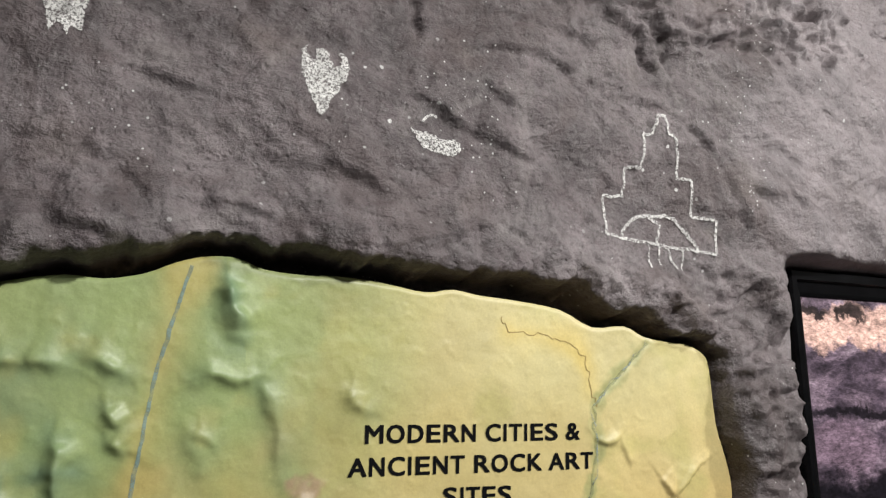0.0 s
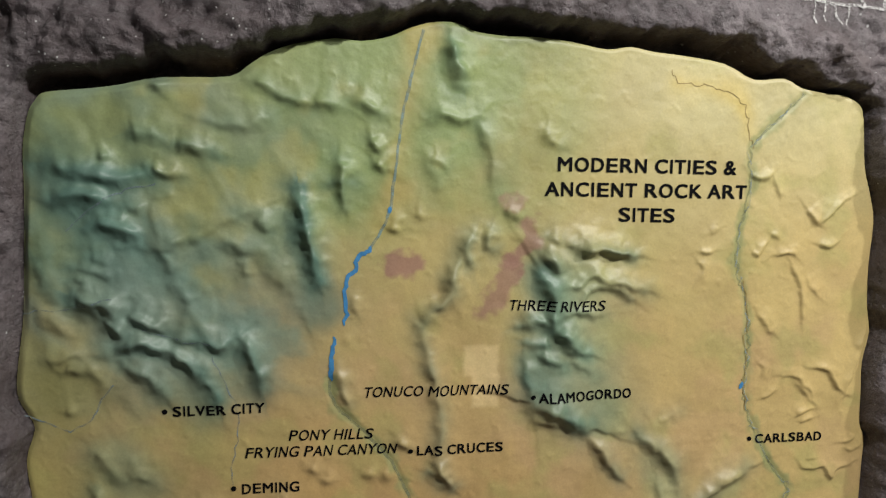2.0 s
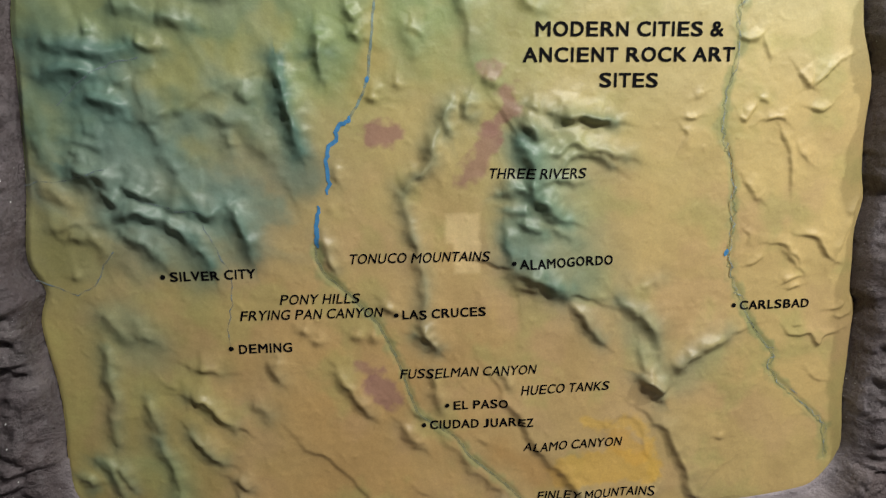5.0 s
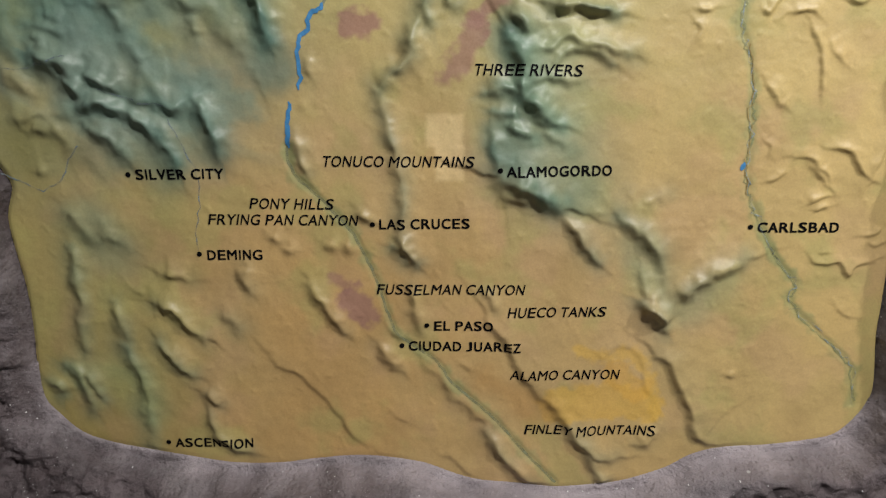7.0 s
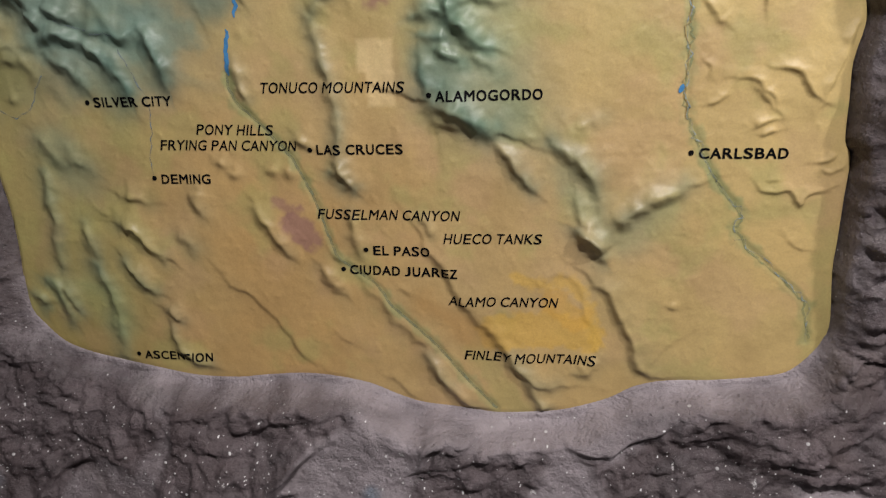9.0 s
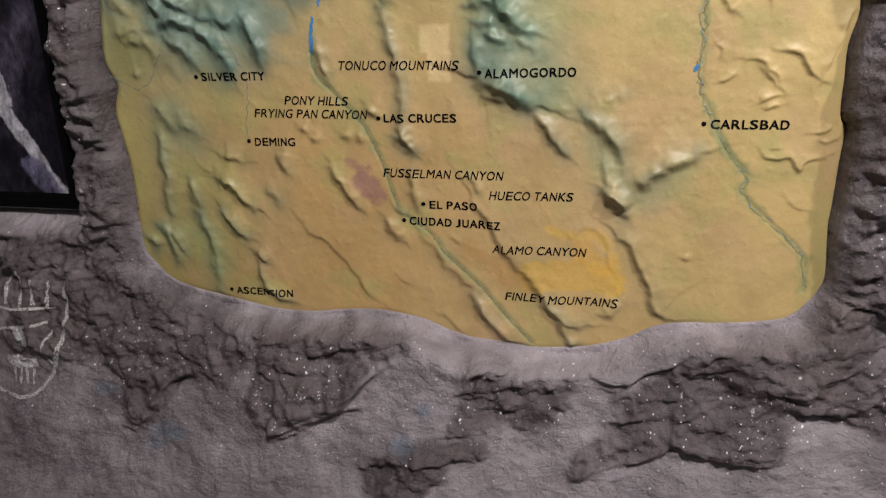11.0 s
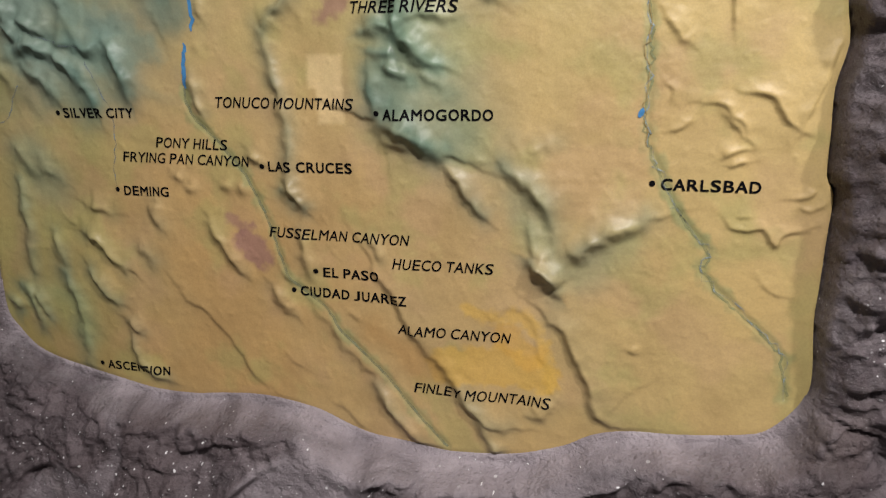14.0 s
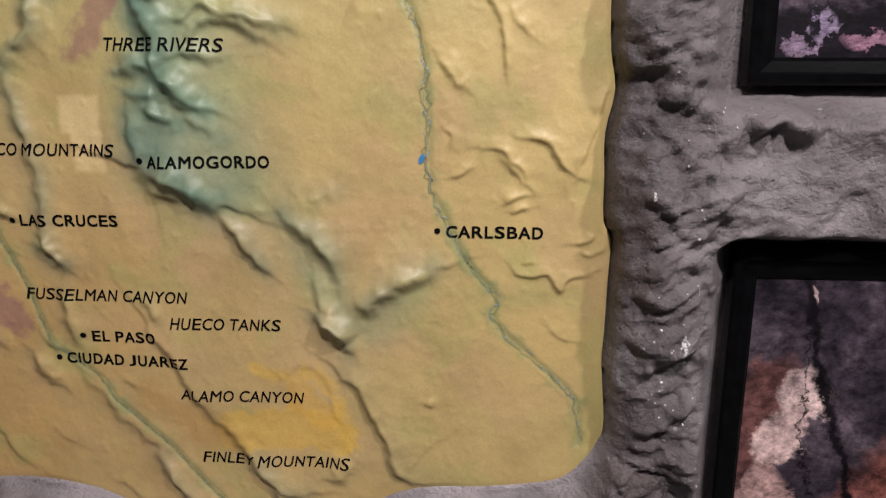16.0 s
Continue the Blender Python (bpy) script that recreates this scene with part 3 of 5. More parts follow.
ridge(0.004, 0.01, 0.007, 0.1, (-0.536, 1.010), (-0.519, 1.002))
ridge(0.01, 0.012, 0.012, 0.6, (-0.686, 0.851), (-0.675, 0.842), (-0.671, 0.825))
ridge(0.008, 0.016, 0.016, 0.4, (-0.579, 1.132), (-0.563, 1.107), (-0.541, 1.088))
# central chain
ridge(0.016, 0.01, 0.014, 0.6, (-0.080, 1.784), (-0.074, 1.758), (-0.065, 1.719))
ridge(0.01, 0.01, 0.01, 0.5, (-0.011, 1.486), (-0.016, 1.465), (-0.008, 1.456))
ridge(0.012, 0.01, 0.012, 0.6, (-0.039, 1.479), (-0.050, 1.456), (-0.041, 1.428))
ridge(0.014, 0.012, 0.012, 0.5, (-0.060, 1.442), (-0.073, 1.409), (-0.073, 1.381), (-0.101, 1.356), (-0.124, 1.331))
ridge(0.0095, 0.012, 0.013, 0.5, (-0.124, 1.331), (-0.114, 1.288), (-0.101, 1.250), (-0.096, 1.212), (-0.086, 1.168), (-0.089, 1.124), (-0.082, 1.065))
ridge(0.006, 0.008, 0.008, 0.2, (-0.231, 1.381), (-0.226, 1.348))
ridge(0.004, 0.012, 0.012, 0, (-0.247, 1.314), (-0.239, 1.301))
ridge(0.009, 0.01, 0.008, 0.4, (-0.259, 1.261), (-0.249, 1.230), (-0.239, 1.199))
ridge(0.004, 0.01, 0.01, 0.1, (-0.176, 1.497), (-0.149, 1.506))
ridge(0.009, 0.01, 0.008, 0.2, (-0.160, 1.142), (-0.142, 1.128))
ridge(0.003, 0.02, 0.02, 0, (0.008, 1.162), (0.022, 1.121), (0.025, 1.097))
height = soften(height, 2)
# eastern mesas
ridge(0.006, 0.012, 0.006, 0, (0.479, 1.342), (0.492, 1.329), (0.499, 1.311), (0.508, 1.302))
ridge(0.007, 0.016, 0.006, 0, (0.587, 1.242), (0.613, 1.238), (0.632, 1.227), (0.643, 1.202), (0.659, 1.191))
ridge(0.006, 0.012, 0.006, 0, (0.659, 1.191), (0.665, 1.212), (0.677, 1.245), (0.688, 1.281), (0.700, 1.310))
ridge(0.005, 0.012, 0.006, 0, (0.487, 1.186), (0.509, 1.192), (0.521, 1.204))
ridge(0.007, 0.014, 0.006, 0, (0.533, 1.227), (0.557, 1.226), (0.570, 1.210), (0.589, 1.197), (0.601, 1.173))
ridge(0.006, 0.008, 0.006, 0, (0.561, 1.153), (0.581, 1.162), (0.602, 1.163))
ridge(0.006, 0.008, 0.006, 0, (0.571, 1.142), (0.587, 1.143), (0.602, 1.147))
ridge(0.006, 0.01, 0.006, 0, (0.661, 1.097), (0.676, 1.101), (0.685, 1.110))
ridge(0.005, 0.01, 0.006, 0, (0.675, 1.088), (0.682, 1.081), (0.706, 1.098))
ridge(0.007, 0.014, 0.006, 0, (0.583, 1.061), (0.600, 1.049), (0.629, 1.054), (0.642, 1.034), (0.654, 1.047), (0.683, 1.058))
ridge(0.004, 0.01, 0.006, 0, (0.586, 1.072), (0.610, 1.071))
ridge(0.004, 0.012, 0.006, 0, (0.631, 0.974), (0.658, 0.960))
ridge(0.005, 0.01, 0.007, 0, (0.453, 0.858), (0.476, 0.855))
ridge(0.005, 0.01, 0.006, 0, (0.486, 1.253), (0.494, 1.240), (0.489, 1.225))
ridge(0.005, 0.012, 0.006, 0, (0.564, 1.417), (0.572, 1.392), (0.594, 1.371))
ridge(0.006, 0.012, 0.006, 0, (0.449, 1.587), (0.467, 1.579), (0.488, 1.588))
ridge(0.004, 0.012, 0.006, 0, (0.488, 1.588), (0.501, 1.564), (0.509, 1.546))
ridge(0.008, 0.018, 0.006, 0, (0.559, 1.525), (0.572, 1.511), (0.584, 1.502))
ridge(0.008, 0.014, 0.006, 0, (0.584, 1.502), (0.605, 1.517), (0.615, 1.530), (0.642, 1.546))
ridge(0.006, 0.012, 0.006, 0, (0.586, 1.463), (0.610, 1.459), (0.627, 1.473))
ridge(0.006, 0.01, 0.006, 0, (0.459, 1.455), (0.468, 1.448), (0.486, 1.471))
ridge(0.005, 0.01, 0.006, 0, (0.490, 1.482), (0.510, 1.472))
ridge(0.007, 0.014, 0.006, 0, (0.508, 1.446), (0.527, 1.451), (0.547, 1.439))
ridge(0.006, 0.014, 0.006, 0, (0.537, 1.426), (0.553, 1.401), (0.562, 1.357), (0.566, 1.326))
ridge(0.006, 0.01, 0.006, 0, (0.362, 1.449), (0.383, 1.451))
ridge(0.004, 0.01, 0.006, 0, (0.377, 1.480), (0.395, 1.489))
ridge(0.004, 0.01, 0.006, 0, (0.360, 1.436), (0.370, 1.421), (0.359, 1.399))
ridge(0.005, 0.01, 0.006, 0, (0.553, 1.220), (0.577, 1.198), (0.597, 1.177))

height = soften(height, 1)
# gullied uplands of the north-west and of the eastern massif
upland = smooth(-0.12, -0.45, gx) * smooth(1.12, 1.30, gz) * smooth(1.75, 1.55, gz) + 0.5 * smooth(0.05, 0.11, gx) * smooth(0.27, 0.14, gx) * smooth(1.14, 1.24, gz) * smooth(1.46, 1.38, gz)
net = (1 - creases(0.7 * wobble_x + 0.7 * wobble_z, 0.45 * (wobble_z - wobble_x), 9.0, 1, 97)) ** 2
height += soften(0.0028 * upland * net, 5)
teal = np.maximum(teal, 0.45 * upland * smooth(0.15, 0.7, net))
# gentle swell of the plains, hills of the highland, and a hand-modelled skin
highland = smooth(-0.15, -0.62, gx) * smooth(1.1, 1.35, gz)
height += 0.0055 * highland * (1 + 1.5 * fractal(gx, gz, 8, 3, 91)) + 0.0022 * fractal(gx, gz, 5, 3, 12)
height += 0.0006 * fractal(0.8 * gx + 0.6 * gz, 0.8 * gz - 0.6 * gx, 40, 2, 31) + (0.0022 * highland + 0.0006) * np.maximum(fractal(gx, gz, 13, 2, 61), 0)
height += 0.0014 * np.maximum(fractal(0.8 * gx + 0.6 * gz, 0.8 * gz - 0.6 * gx, 48, 2, 33) - 0.30, 0)
along = np.maximum(0, 1 - np.abs(gx - 0.47) / 0.12)
height += 0.0012 * along * np.abs(fractal(gx, gz, 26, 3, 19))


def map_height(x, z):
    """The relief at any place of the map, between the grid's points."""
    fx = np.clip((np.asarray(x) - gx[0, 0]) / STEP, 0, gx.shape[1] - 1.001)
    fz = np.clip((np.asarray(z) - gz[0, 0]) / STEP, 0, gx.shape[0] - 1.001)
    i, j = fz.astype(int), fx.astype(int)
    u, v = fx - j, fz - i
    return (height[i, j] * (1 - u) + height[i, j + 1] * u) * (1 - v) + (height[i + 1, j] * (1 - u) + height[i + 1, j + 1] * u) * v


# ---------------------------------------------------------------- paint of the map
def lay(colour, fac):
    global paint
    paint = paint + (np.array(colour) - paint) * np.clip(fac, 0, 1)[..., None]


soft_noise = fractal(gx, gz, 7, 4, 5)
paint = np.ones(gx.shape + (3,)) * np.array((0.455, 0.318, 0.138))
lay((0.425, 0.345, 0.14), smooth(1.15, 1.45, gz + 0.1 * soft_noise))
lay((0.505, 0.382, 0.160), smooth(0.22, 0.62, gx + 0.10 * soft_noise))
lay((0.475, 0.340, 0.140), 0.6 * smooth(0.15, 0.35, gx) * smooth(1.4, 1.0, gz + 0.12 * soft_noise))
lay((0.50, 0.44, 0.225), smooth(1.40, 1.75, gz + 0.1 * soft_noise) * smooth(0.0, 0.35, gx))
lay((0.20, 0.27, 0.10), smooth(1.40, 1.62, gz + 0.25 * (-gx - 0.25) + 0.12 * soft_noise) * smooth(0.22, -0.10, gx))
lay((0.215, 0.245, 0.115), 0.95 * smooth(1.28, 1.5, gz + 0.1 * soft_noise) * smooth(-0.2, -0.5, gx))
lay((0.29, 0.335, 0.14), 0.6 * smooth(1.5, 1.7, gz + 0.12 * soft_noise) * smooth(0.3, 0.0, gx))
# olive south-west, darkened further for the light falling off to the left
lay((0.29, 0.235, 0.075), 0.8 * smooth(1.15, 0.8, gz + 0.08 * soft_noise) * smooth(-0.25, -0.6, gx))
lay((0.44, 0.27, 0.10), 0.6 * smooth(1.18, 1.0, gz) * smooth(0.2, -0.1, np.abs(gx + 0.2) - 0.1 + 0.2 * soft_noise))
lay((0.50, 0.34, 0.19), 0.5 * smooth(0.10, 0.02, np.hypot((gx - 0.30), (gz - 0.93) * 0.6) + 0.05 * soft_noise))
lay((0.31, 0.275, 0.10), 0.65 * smooth(-0.38, -0.55, gx + 0.15 * soft_noise) * smooth(0.78, 0.95, gz) * smooth(1.42, 1.25, gz))
tint = np.clip(teal * (0.85 + 0.5 * fractal(gx, gz, 14, 3, 8)), 0, 1)
lay((0.095, 0.175, 0.135), 0.95 * tint)
lay((0.17, 0.24, 0.20), 0.6 * highland * smooth(0.0, 0.35, fractal(gx, gz, 6, 3, 22) + 0.2))


def haze(colour, strength, reach, *points):
    """Airbrushed colour that thins out softly from the line."""
    d, _, _ = to_segments(gx, gz, spline(points, 3))
    lay(colour, strength * np.exp(-(np.maximum(d + 0.03 * soft_noise, 0) / reach) ** 2))


# thin washes of rose and olive over the plains
lay((0.47, 0.30, 0.17), 0.28 * (1 - 0.9 * tint) * smooth(1.5, 1.3, gz) * smooth(0.02, 0.40, fractal(gx, gz, 6, 4, 71)))
lay((0.36, 0.33, 0.12), 0.5 * (1 - 0.9 * tint) * smooth(0.05, 0.42, fractal(gx, gz, 7.5, 4, 74)))
DEEP = (0.085, 0.165, 0.135)
haze(DEEP, 0.65, 0.042, (0.085, 1.42), (0.085, 1.33), (0.085, 1.25))
haze((0.20, 0.27, 0.17), 0.6, 0.07, (0.13, 1.38), (0.15, 1.28), (0.20, 1.18))
haze(DEEP, 0.6, 0.05, (-0.64, 1.50), (-0.60, 1.42), (-0.52, 1.35), (-0.42, 1.31))
haze(DEEP, 0.65, 0.035, (-0.32, 1.48), (-0.30, 1.42), (-0.285, 1.37))
haze(DEEP, 0.5, 0.045, (-0.66, 1.56), (-0.57, 1.55))
haze(DEEP, 0.45, 0.05, (-0.55, 1.26), (-0.47, 1.22), (-0.40, 1.24))
haze((0.19, 0.25, 0.15), 0.5, 0.04, (-0.60, 1.14), (-0.57, 1.08))
haze((0.20, 0.25, 0.12), 0.55, 0.03, (-0.63, 0.88), (-0.55, 0.86), (-0.52, 0.80))
haze((0.24, 0.28, 0.16), 0.5, 0.03, (0.30, 1.07), (0.34, 1.00), (0.37, 0.97), (0.44, 1.03))
ragged = 0.010 * fractal(gx, gz, 40, 3, 3)


def blotch(colour, strength, line, reach):
    d, _, _ = to_segments(gx, gz, np.array(line, float))
    lay(colour, strength * smooth(reach + 0.008, reach - 0.006, d + ragged * 1.5))


haze((0.24, 0.225, 0.085), 0.7, 0.055, (-0.675, 1.245), (-0.655, 1.25), (-0.635, 1.25))
LAVA = (0.29, 0.155, 0.12)
blotch(LAVA, 0.85, [(-0.170, 1.428), (-0.140, 1.429)], 0.019)
blotch(LAVA, 0.75, [(0.053, 1.500), (0.059, 1.470), (0.031, 1.433)], 0.012)
blotch(LAVA, 0.75, [(0.031, 1.433), (0.008, 1.385), (-0.014, 1.357)], 0.016)
blotch(LAVA, 0.6, [(0.020, 1.534), (0.030, 1.528)], 0.012)
blotch(LAVA, 0.7, [(-0.195, 1.022), (-0.188, 1.018)], 0.013)
blotch(LAVA, 0.85, [(-0.176, 0.995), (-0.150, 0.968)], 0.020)
blotch((0.58, 0.36, 0.07), 0.65, [(0.17, 0.800), (0.26, 0.812), (0.325, 0.80)], 0.030)
blotch((0.64, 0.40, 0.075), 0.55, [(0.21, 0.900), (0.245, 0.888), (0.297, 0.898), (0.320, 0.860), (0.344, 0.785)], 0.010)
blotch((0.60, 0.34, 0.06), 0.5, [(0.27, 0.86), (0.31, 0.83)], 0.022)
haze((0.40, 0.23, 0.08), 0.6, 0.025, (0.05, 0.85), (0.09, 0.825), (0.13, 0.80))
haze((0.58, 0.42, 0.09), 0.5, 0.022, (0.306, 1.738), (0.368, 1.728), (0.420, 1.705), (0.437, 1.66))
SAND = (0.68, 0.52, 0.27)
for x0, x1, z0, z1 in ((-0.050, 0.007, 1.243, 1.293), (-0.036, 0.008, 1.190, 1.246)):
    edge = np.maximum(np.maximum(x0 - gx, gx - x1), np.maximum(z0 - gz, gz - z1)) + 0.35 * ragged
    lay(SAND, 0.6 * smooth(0.005, -0.004, edge))
wash_line, _, _ = to_segments(gx, gz, np.array([(-0.60, 1.52), (-0.53, 1.42), (-0.45, 1.36), (-0.33, 1.31), (-0.42, 1.29), (-0.58, 1.30)]))
lay((0.13, 0.235, 0.19), 0.55 * smooth(0.045, 0.0, wash_line + 2 * ragged))
haze((0.42, 0.33, 0.11), 0.55, 0.022, (-0.127, 1.802), (-0.143, 1.733), (-0.160, 1.640), (-0.172, 1.546), (-0.190, 1.490))
haze(DEEP, 0.40, 0.05, (-0.69, 1.58), (-0.66, 1.52), (-0.62, 1.47))
haze((0.16, 0.225, 0.19), 0.5, 0.06, (-0.56, 1.40), (-0.48, 1.37), (-0.40, 1.35))
haze((0.17, 0.235, 0.19), 0.5, 0.05, (-0.63, 1.40), (-0.57, 1.32), (-0.50, 1.27))
RIO_SOUTH = [(-0.271, 1.245), (-0.269, 1.222), (-0.257, 1.195), (-0.227, 1.167), (-0.192, 1.130), (-0.166, 1.098), (-0.144, 1.050), (-0.129, 1.012),
             (-0.117, 0.973), (-0.104, 0.938), (-0.076, 0.913), (-0.033, 0.882), (-0.009, 0.846), (0.025, 0.815), (0.069, 0.773), (0.110, 0.724),
             (0.151, 0.680), (0.174, 0.655)]
PECOS_LINE = [(0.544, 1.728), (0.503, 1.688), (0.458, 1.648), (0.444, 1.614), (0.452, 1.565), (0.435, 1.496), (0.431, 1.427), (0.443, 1.395), (0.457, 1.340),
              (0.459, 1.296), (0.462, 1.243), (0.463, 1.180), (0.473, 1.153), (0.496, 1.106), (0.519, 1.064), (0.556, 1.020), (0.553, 0.986), (0.598, 0.941),
              (0.652, 0.891), (0.674, 0.860), (0.678, 0.803)]
for river_line, half in ((RIO_SOUTH, 0.0075), (PECOS_LINE, 0.0085)):
    d, _, _ = to_segments(gx, gz, spline(river_line, 3))
    lay((0.25, 0.27, 0.115), 0.8 * smooth(half + 0.007, half - 0.006, d + 1.2 * ragged) * (0.75 + 0.5 * soft_noise))
    height -= 0.0014 * smooth(0.009, 0.0, d)
paint = np.clip(paint, 0.01, 0.9)

# ---------------------------------------------------------------- the map's slab
d_ring, _, _ = to_segments(gx, gz, ring, True)
within = inside(gx, gz, ring)
signed = np.where(within, -d_ring, d_ring)
index = np.full(gx.shape, -1)
used = signed < 0.9 * STEP
# the outermost points slide onto the outline
slope_z, slope_x = np.gradient(signed, STEP)
onto = np.where(signed > -0.45 * STEP, signed, 0.0)
rim_x, rim_z = gx - onto * slope_x, gz - onto * slope_z
# the paint-rounded rim falls back to the slab's side
drop = (0.0005 + 0.0018 * smooth(0.76, 0.9, gz)) * smooth(-0.006, 0.001, signed)
front = np.stack([rim_x, -(height * smooth(0.0, -0.012, signed) - drop), rim_z], -1)
index[used] = np.arange(used.sum())
quads = np.stack([index[:-1, :-1], index[:-1, 1:], index[1:, 1:], index[1:, :-1]], -1).reshape(-1, 4)
quads = quads[(quads >= 0).all(1)]
relief_map = tagged(new("relief_map"), "painted plaster relief map with green mountains and black lettering", "relief map")
face = sheet("relief_surface", front[used], quads, RELIEF, relief_map)
colours = face.data.color_attributes.new("paint", "FLOAT_COLOR", "POINT")
colours.data.foreach_set("color", np.concatenate([paint[used], np.ones((used.sum(), 1))], 1).astype(np.float32).ravel())
bm = bmesh.new()
rim = [[bm.verts.new((x, y, z)) for x, z in ring] for y in (0.002, 0.088)]
for k in range(len(ring)):
    q = (k + 1) % len(ring)
    bm.faces.new((rim[0][k], rim[0][q], rim[1][q], rim[1][k]))
bm.faces.new(rim[1])
bmesh.ops.recalc_face_normals(bm, faces=bm.faces)
part("slab", bm, plain("plaster_edge", (0.33, 0.25, 0.10), 0.6), relief_map, "tan painted plaster edge of the slab")


# ---------------------------------------------------------------- rivers, lakes and lettering
def ribbon(name, line, width, material, lift, ground, parent, label="", wobble=0.0, per=6, seed=1, taper=False):
    """A painted stroke that lies on the ground."""
    pts = spline(line, per)
    if wobble:
        pts = pts + wobble * np.stack([fractal(pts[:, 0], pts[:, 1], 60, 2, seed), fractal(pts[:, 0], pts[:, 1], 60, 2, seed + 9)], 1)
    way = np.gradient(pts, axis=0)
    way /= np.linalg.norm(way, axis=1, keepdims=True) + 1e-9
    across = np.stack([-way[:, 1], way[:, 0]], 1)
    w = width * (0.8 + 0.6 * np.abs(lattice(np.arange(len(pts)) * 0.37, np.full(len(pts), seed * 1.7), 7)))
    if taper:
        w = w * np.clip(np.minimum(np.arange(len(pts)), np.arange(len(pts))[::-1]) / 3.0 + 0.3, 0, 1)
    rows = []
    for s in (-0.5, -0.17, 0.17, 0.5):
        q = pts + across * (w * s)[:, None]
        rows.append(np.stack([q[:, 0], -(ground(q[:, 0], q[:, 1]) + lift), q[:, 1]], 1))
    n = len(pts)
    verts = np.concatenate(rows)
    faces = np.array([(r * n + k, r * n + k + 1, (r + 1) * n + k + 1, (r + 1) * n + k) for r in range(3) for k in range(n - 1)])
    return tagged(sheet(name, verts, faces, material, parent), label)


WEST = faded("dull_blue_creek_paint", (0.20, 0.26, 0.28), 0.40, 0.68)
RIO_NORTH = [(-0.127, 1.802), (-0.143, 1.733), (-0.156, 1.671), (-0.164, 1.618), (-0.172, 1.546), (-0.181, 1.501), (-0.207, 1.456)]
on_map = lambda x, z: map_height(x, z)
ribbon("river", RIO_NORTH, 0.0048, NORTH, 0.0007, on_map, relief_map, "thin blue painted river", 0.003)
ribbon("river", RIO_SOUTH, 0.0050, RIVER, 0.0007, on_map, relief_map, "grey-green painted river", 0.003)
ribbon("river", PECOS_LINE, 0.0042, PECOS, 0.0007, on_map, relief_map, "grey-green painted river", 0.011)
ribbon("river", PECOS_LINE, 0.0026, CREEK, 0.0013, on_map, relief_map, "pale blue painted river", 0.014, seed=5)
ribbon("river", [(-0.451, 1.288), (-0.429, 1.235), (-0.411, 1.181), (-0.421, 1.117), (-0.421, 1.079)], 0.0022, WEST, 0.0007, on_map, relief_map, "", 0.006)
ribbon("river", [(-0.724, 1.202), (-0.703, 1.195), (-0.686, 1.186), (-0.664, 1.176), (-0.633, 1.189), (-0.614, 1.222), (-0.595, 1.245)], 0.0024, WEST, 0.0007, on_map, relief_map, "", 0.006)
ribbon("river", [(-0.656, 1.480), (-0.607, 1.525), (-0.564, 1.543), (-0.529, 1.554)], 0.0024, WEST, 0.0007, on_map, relief_map, "", 0.006)
ribbon("river", [(-0.72, 1.36), (-0.652, 1.365), (-0.590, 1.382)], 0.0024, WEST, 0.0007, on_map, relief_map, "", 0.006)
ribbon("river", [(-0.552, 1.331), (-0.510, 1.318), (-0.450, 1.305)], 0.0026, WEST, 0.0007, on_map, relief_map, "", 0.006)
ribbon("lake", [(-0.205, 1.461), (-0.216, 1.449), (-0.234, 1.424), (-0.243, 1.383), (-0.245, 1.333)], 0.0070, LAKE, 0.0010, on_map, relief_map, "bright blue painted reservoir", 0.010, taper=True)
ribbon("lake", [(-0.263, 1.312), (-0.267, 1.273), (-0.271, 1.243)], 0.0075, LAKE, 0.0010, on_map, relief_map, "bright blue painted reservoir", 0.008, taper=True)
ribbon("lake", [(-0.176, 1.522), (-0.177, 1.512)], 0.008, LAKE, 0.0010, on_map, relief_map, "", per=5, taper=True)
ribbon("lake", [(0.450, 1.206), (0.456, 1.219)], 0.009, LAKE, 0.0012, on_map, relief_map, "", per=5, taper=True)
CRACK = plain("brown_crack_line", (0.27, 0.19, 0.06), 0.6)
ribbon("crack", [(0.295, 1.756), (0.304, 1.738), (0.340, 1.735), (0.368, 1.731), (0.411, 1.718), (0.434, 1.691), (0.441, 1.652), (0.453, 1.629)], 0.0012, CRACK, 0.0006, on_map, relief_map, "fine dark crack line", 0.010)
ribbon("crack", [(0.448, 1.40), (0.455, 1.34), (0.456, 1.28), (0.459, 1.22), (0.466, 1.17)], 0.0013, CRACK, 0.0016, on_map, relief_map, "", 0.012, seed=3)


# grotesque capitals: advance, left and right bearing, in thousandths of the letter size
SANS = {"A": (690, 5, 5), "B": (690, 76, 42), "C": (722, 47, 42), "D": (722, 76, 44), "E": (667, 76, 42), "F": (611, 76, 35), "G": (778, 46, 62), "H": (722, 76, 76),
        "I": (278, 76, 76), "J": (528, 24, 72), "K": (700, 76, 4), "L": (580, 76, 32), "M": (833, 72, 72), "N": (722, 76, 76), "O": (778, 44, 44), "P": (667, 76, 44),
        "R": (722, 76, 12), "S": (667, 44, 48), "T": (611, 22, 22), "U": (722, 74, 74), "V": (667, 3, 3), "Y": (667, 3, 3), "Z": (611, 28, 26), "&": (700, 42, 22)}


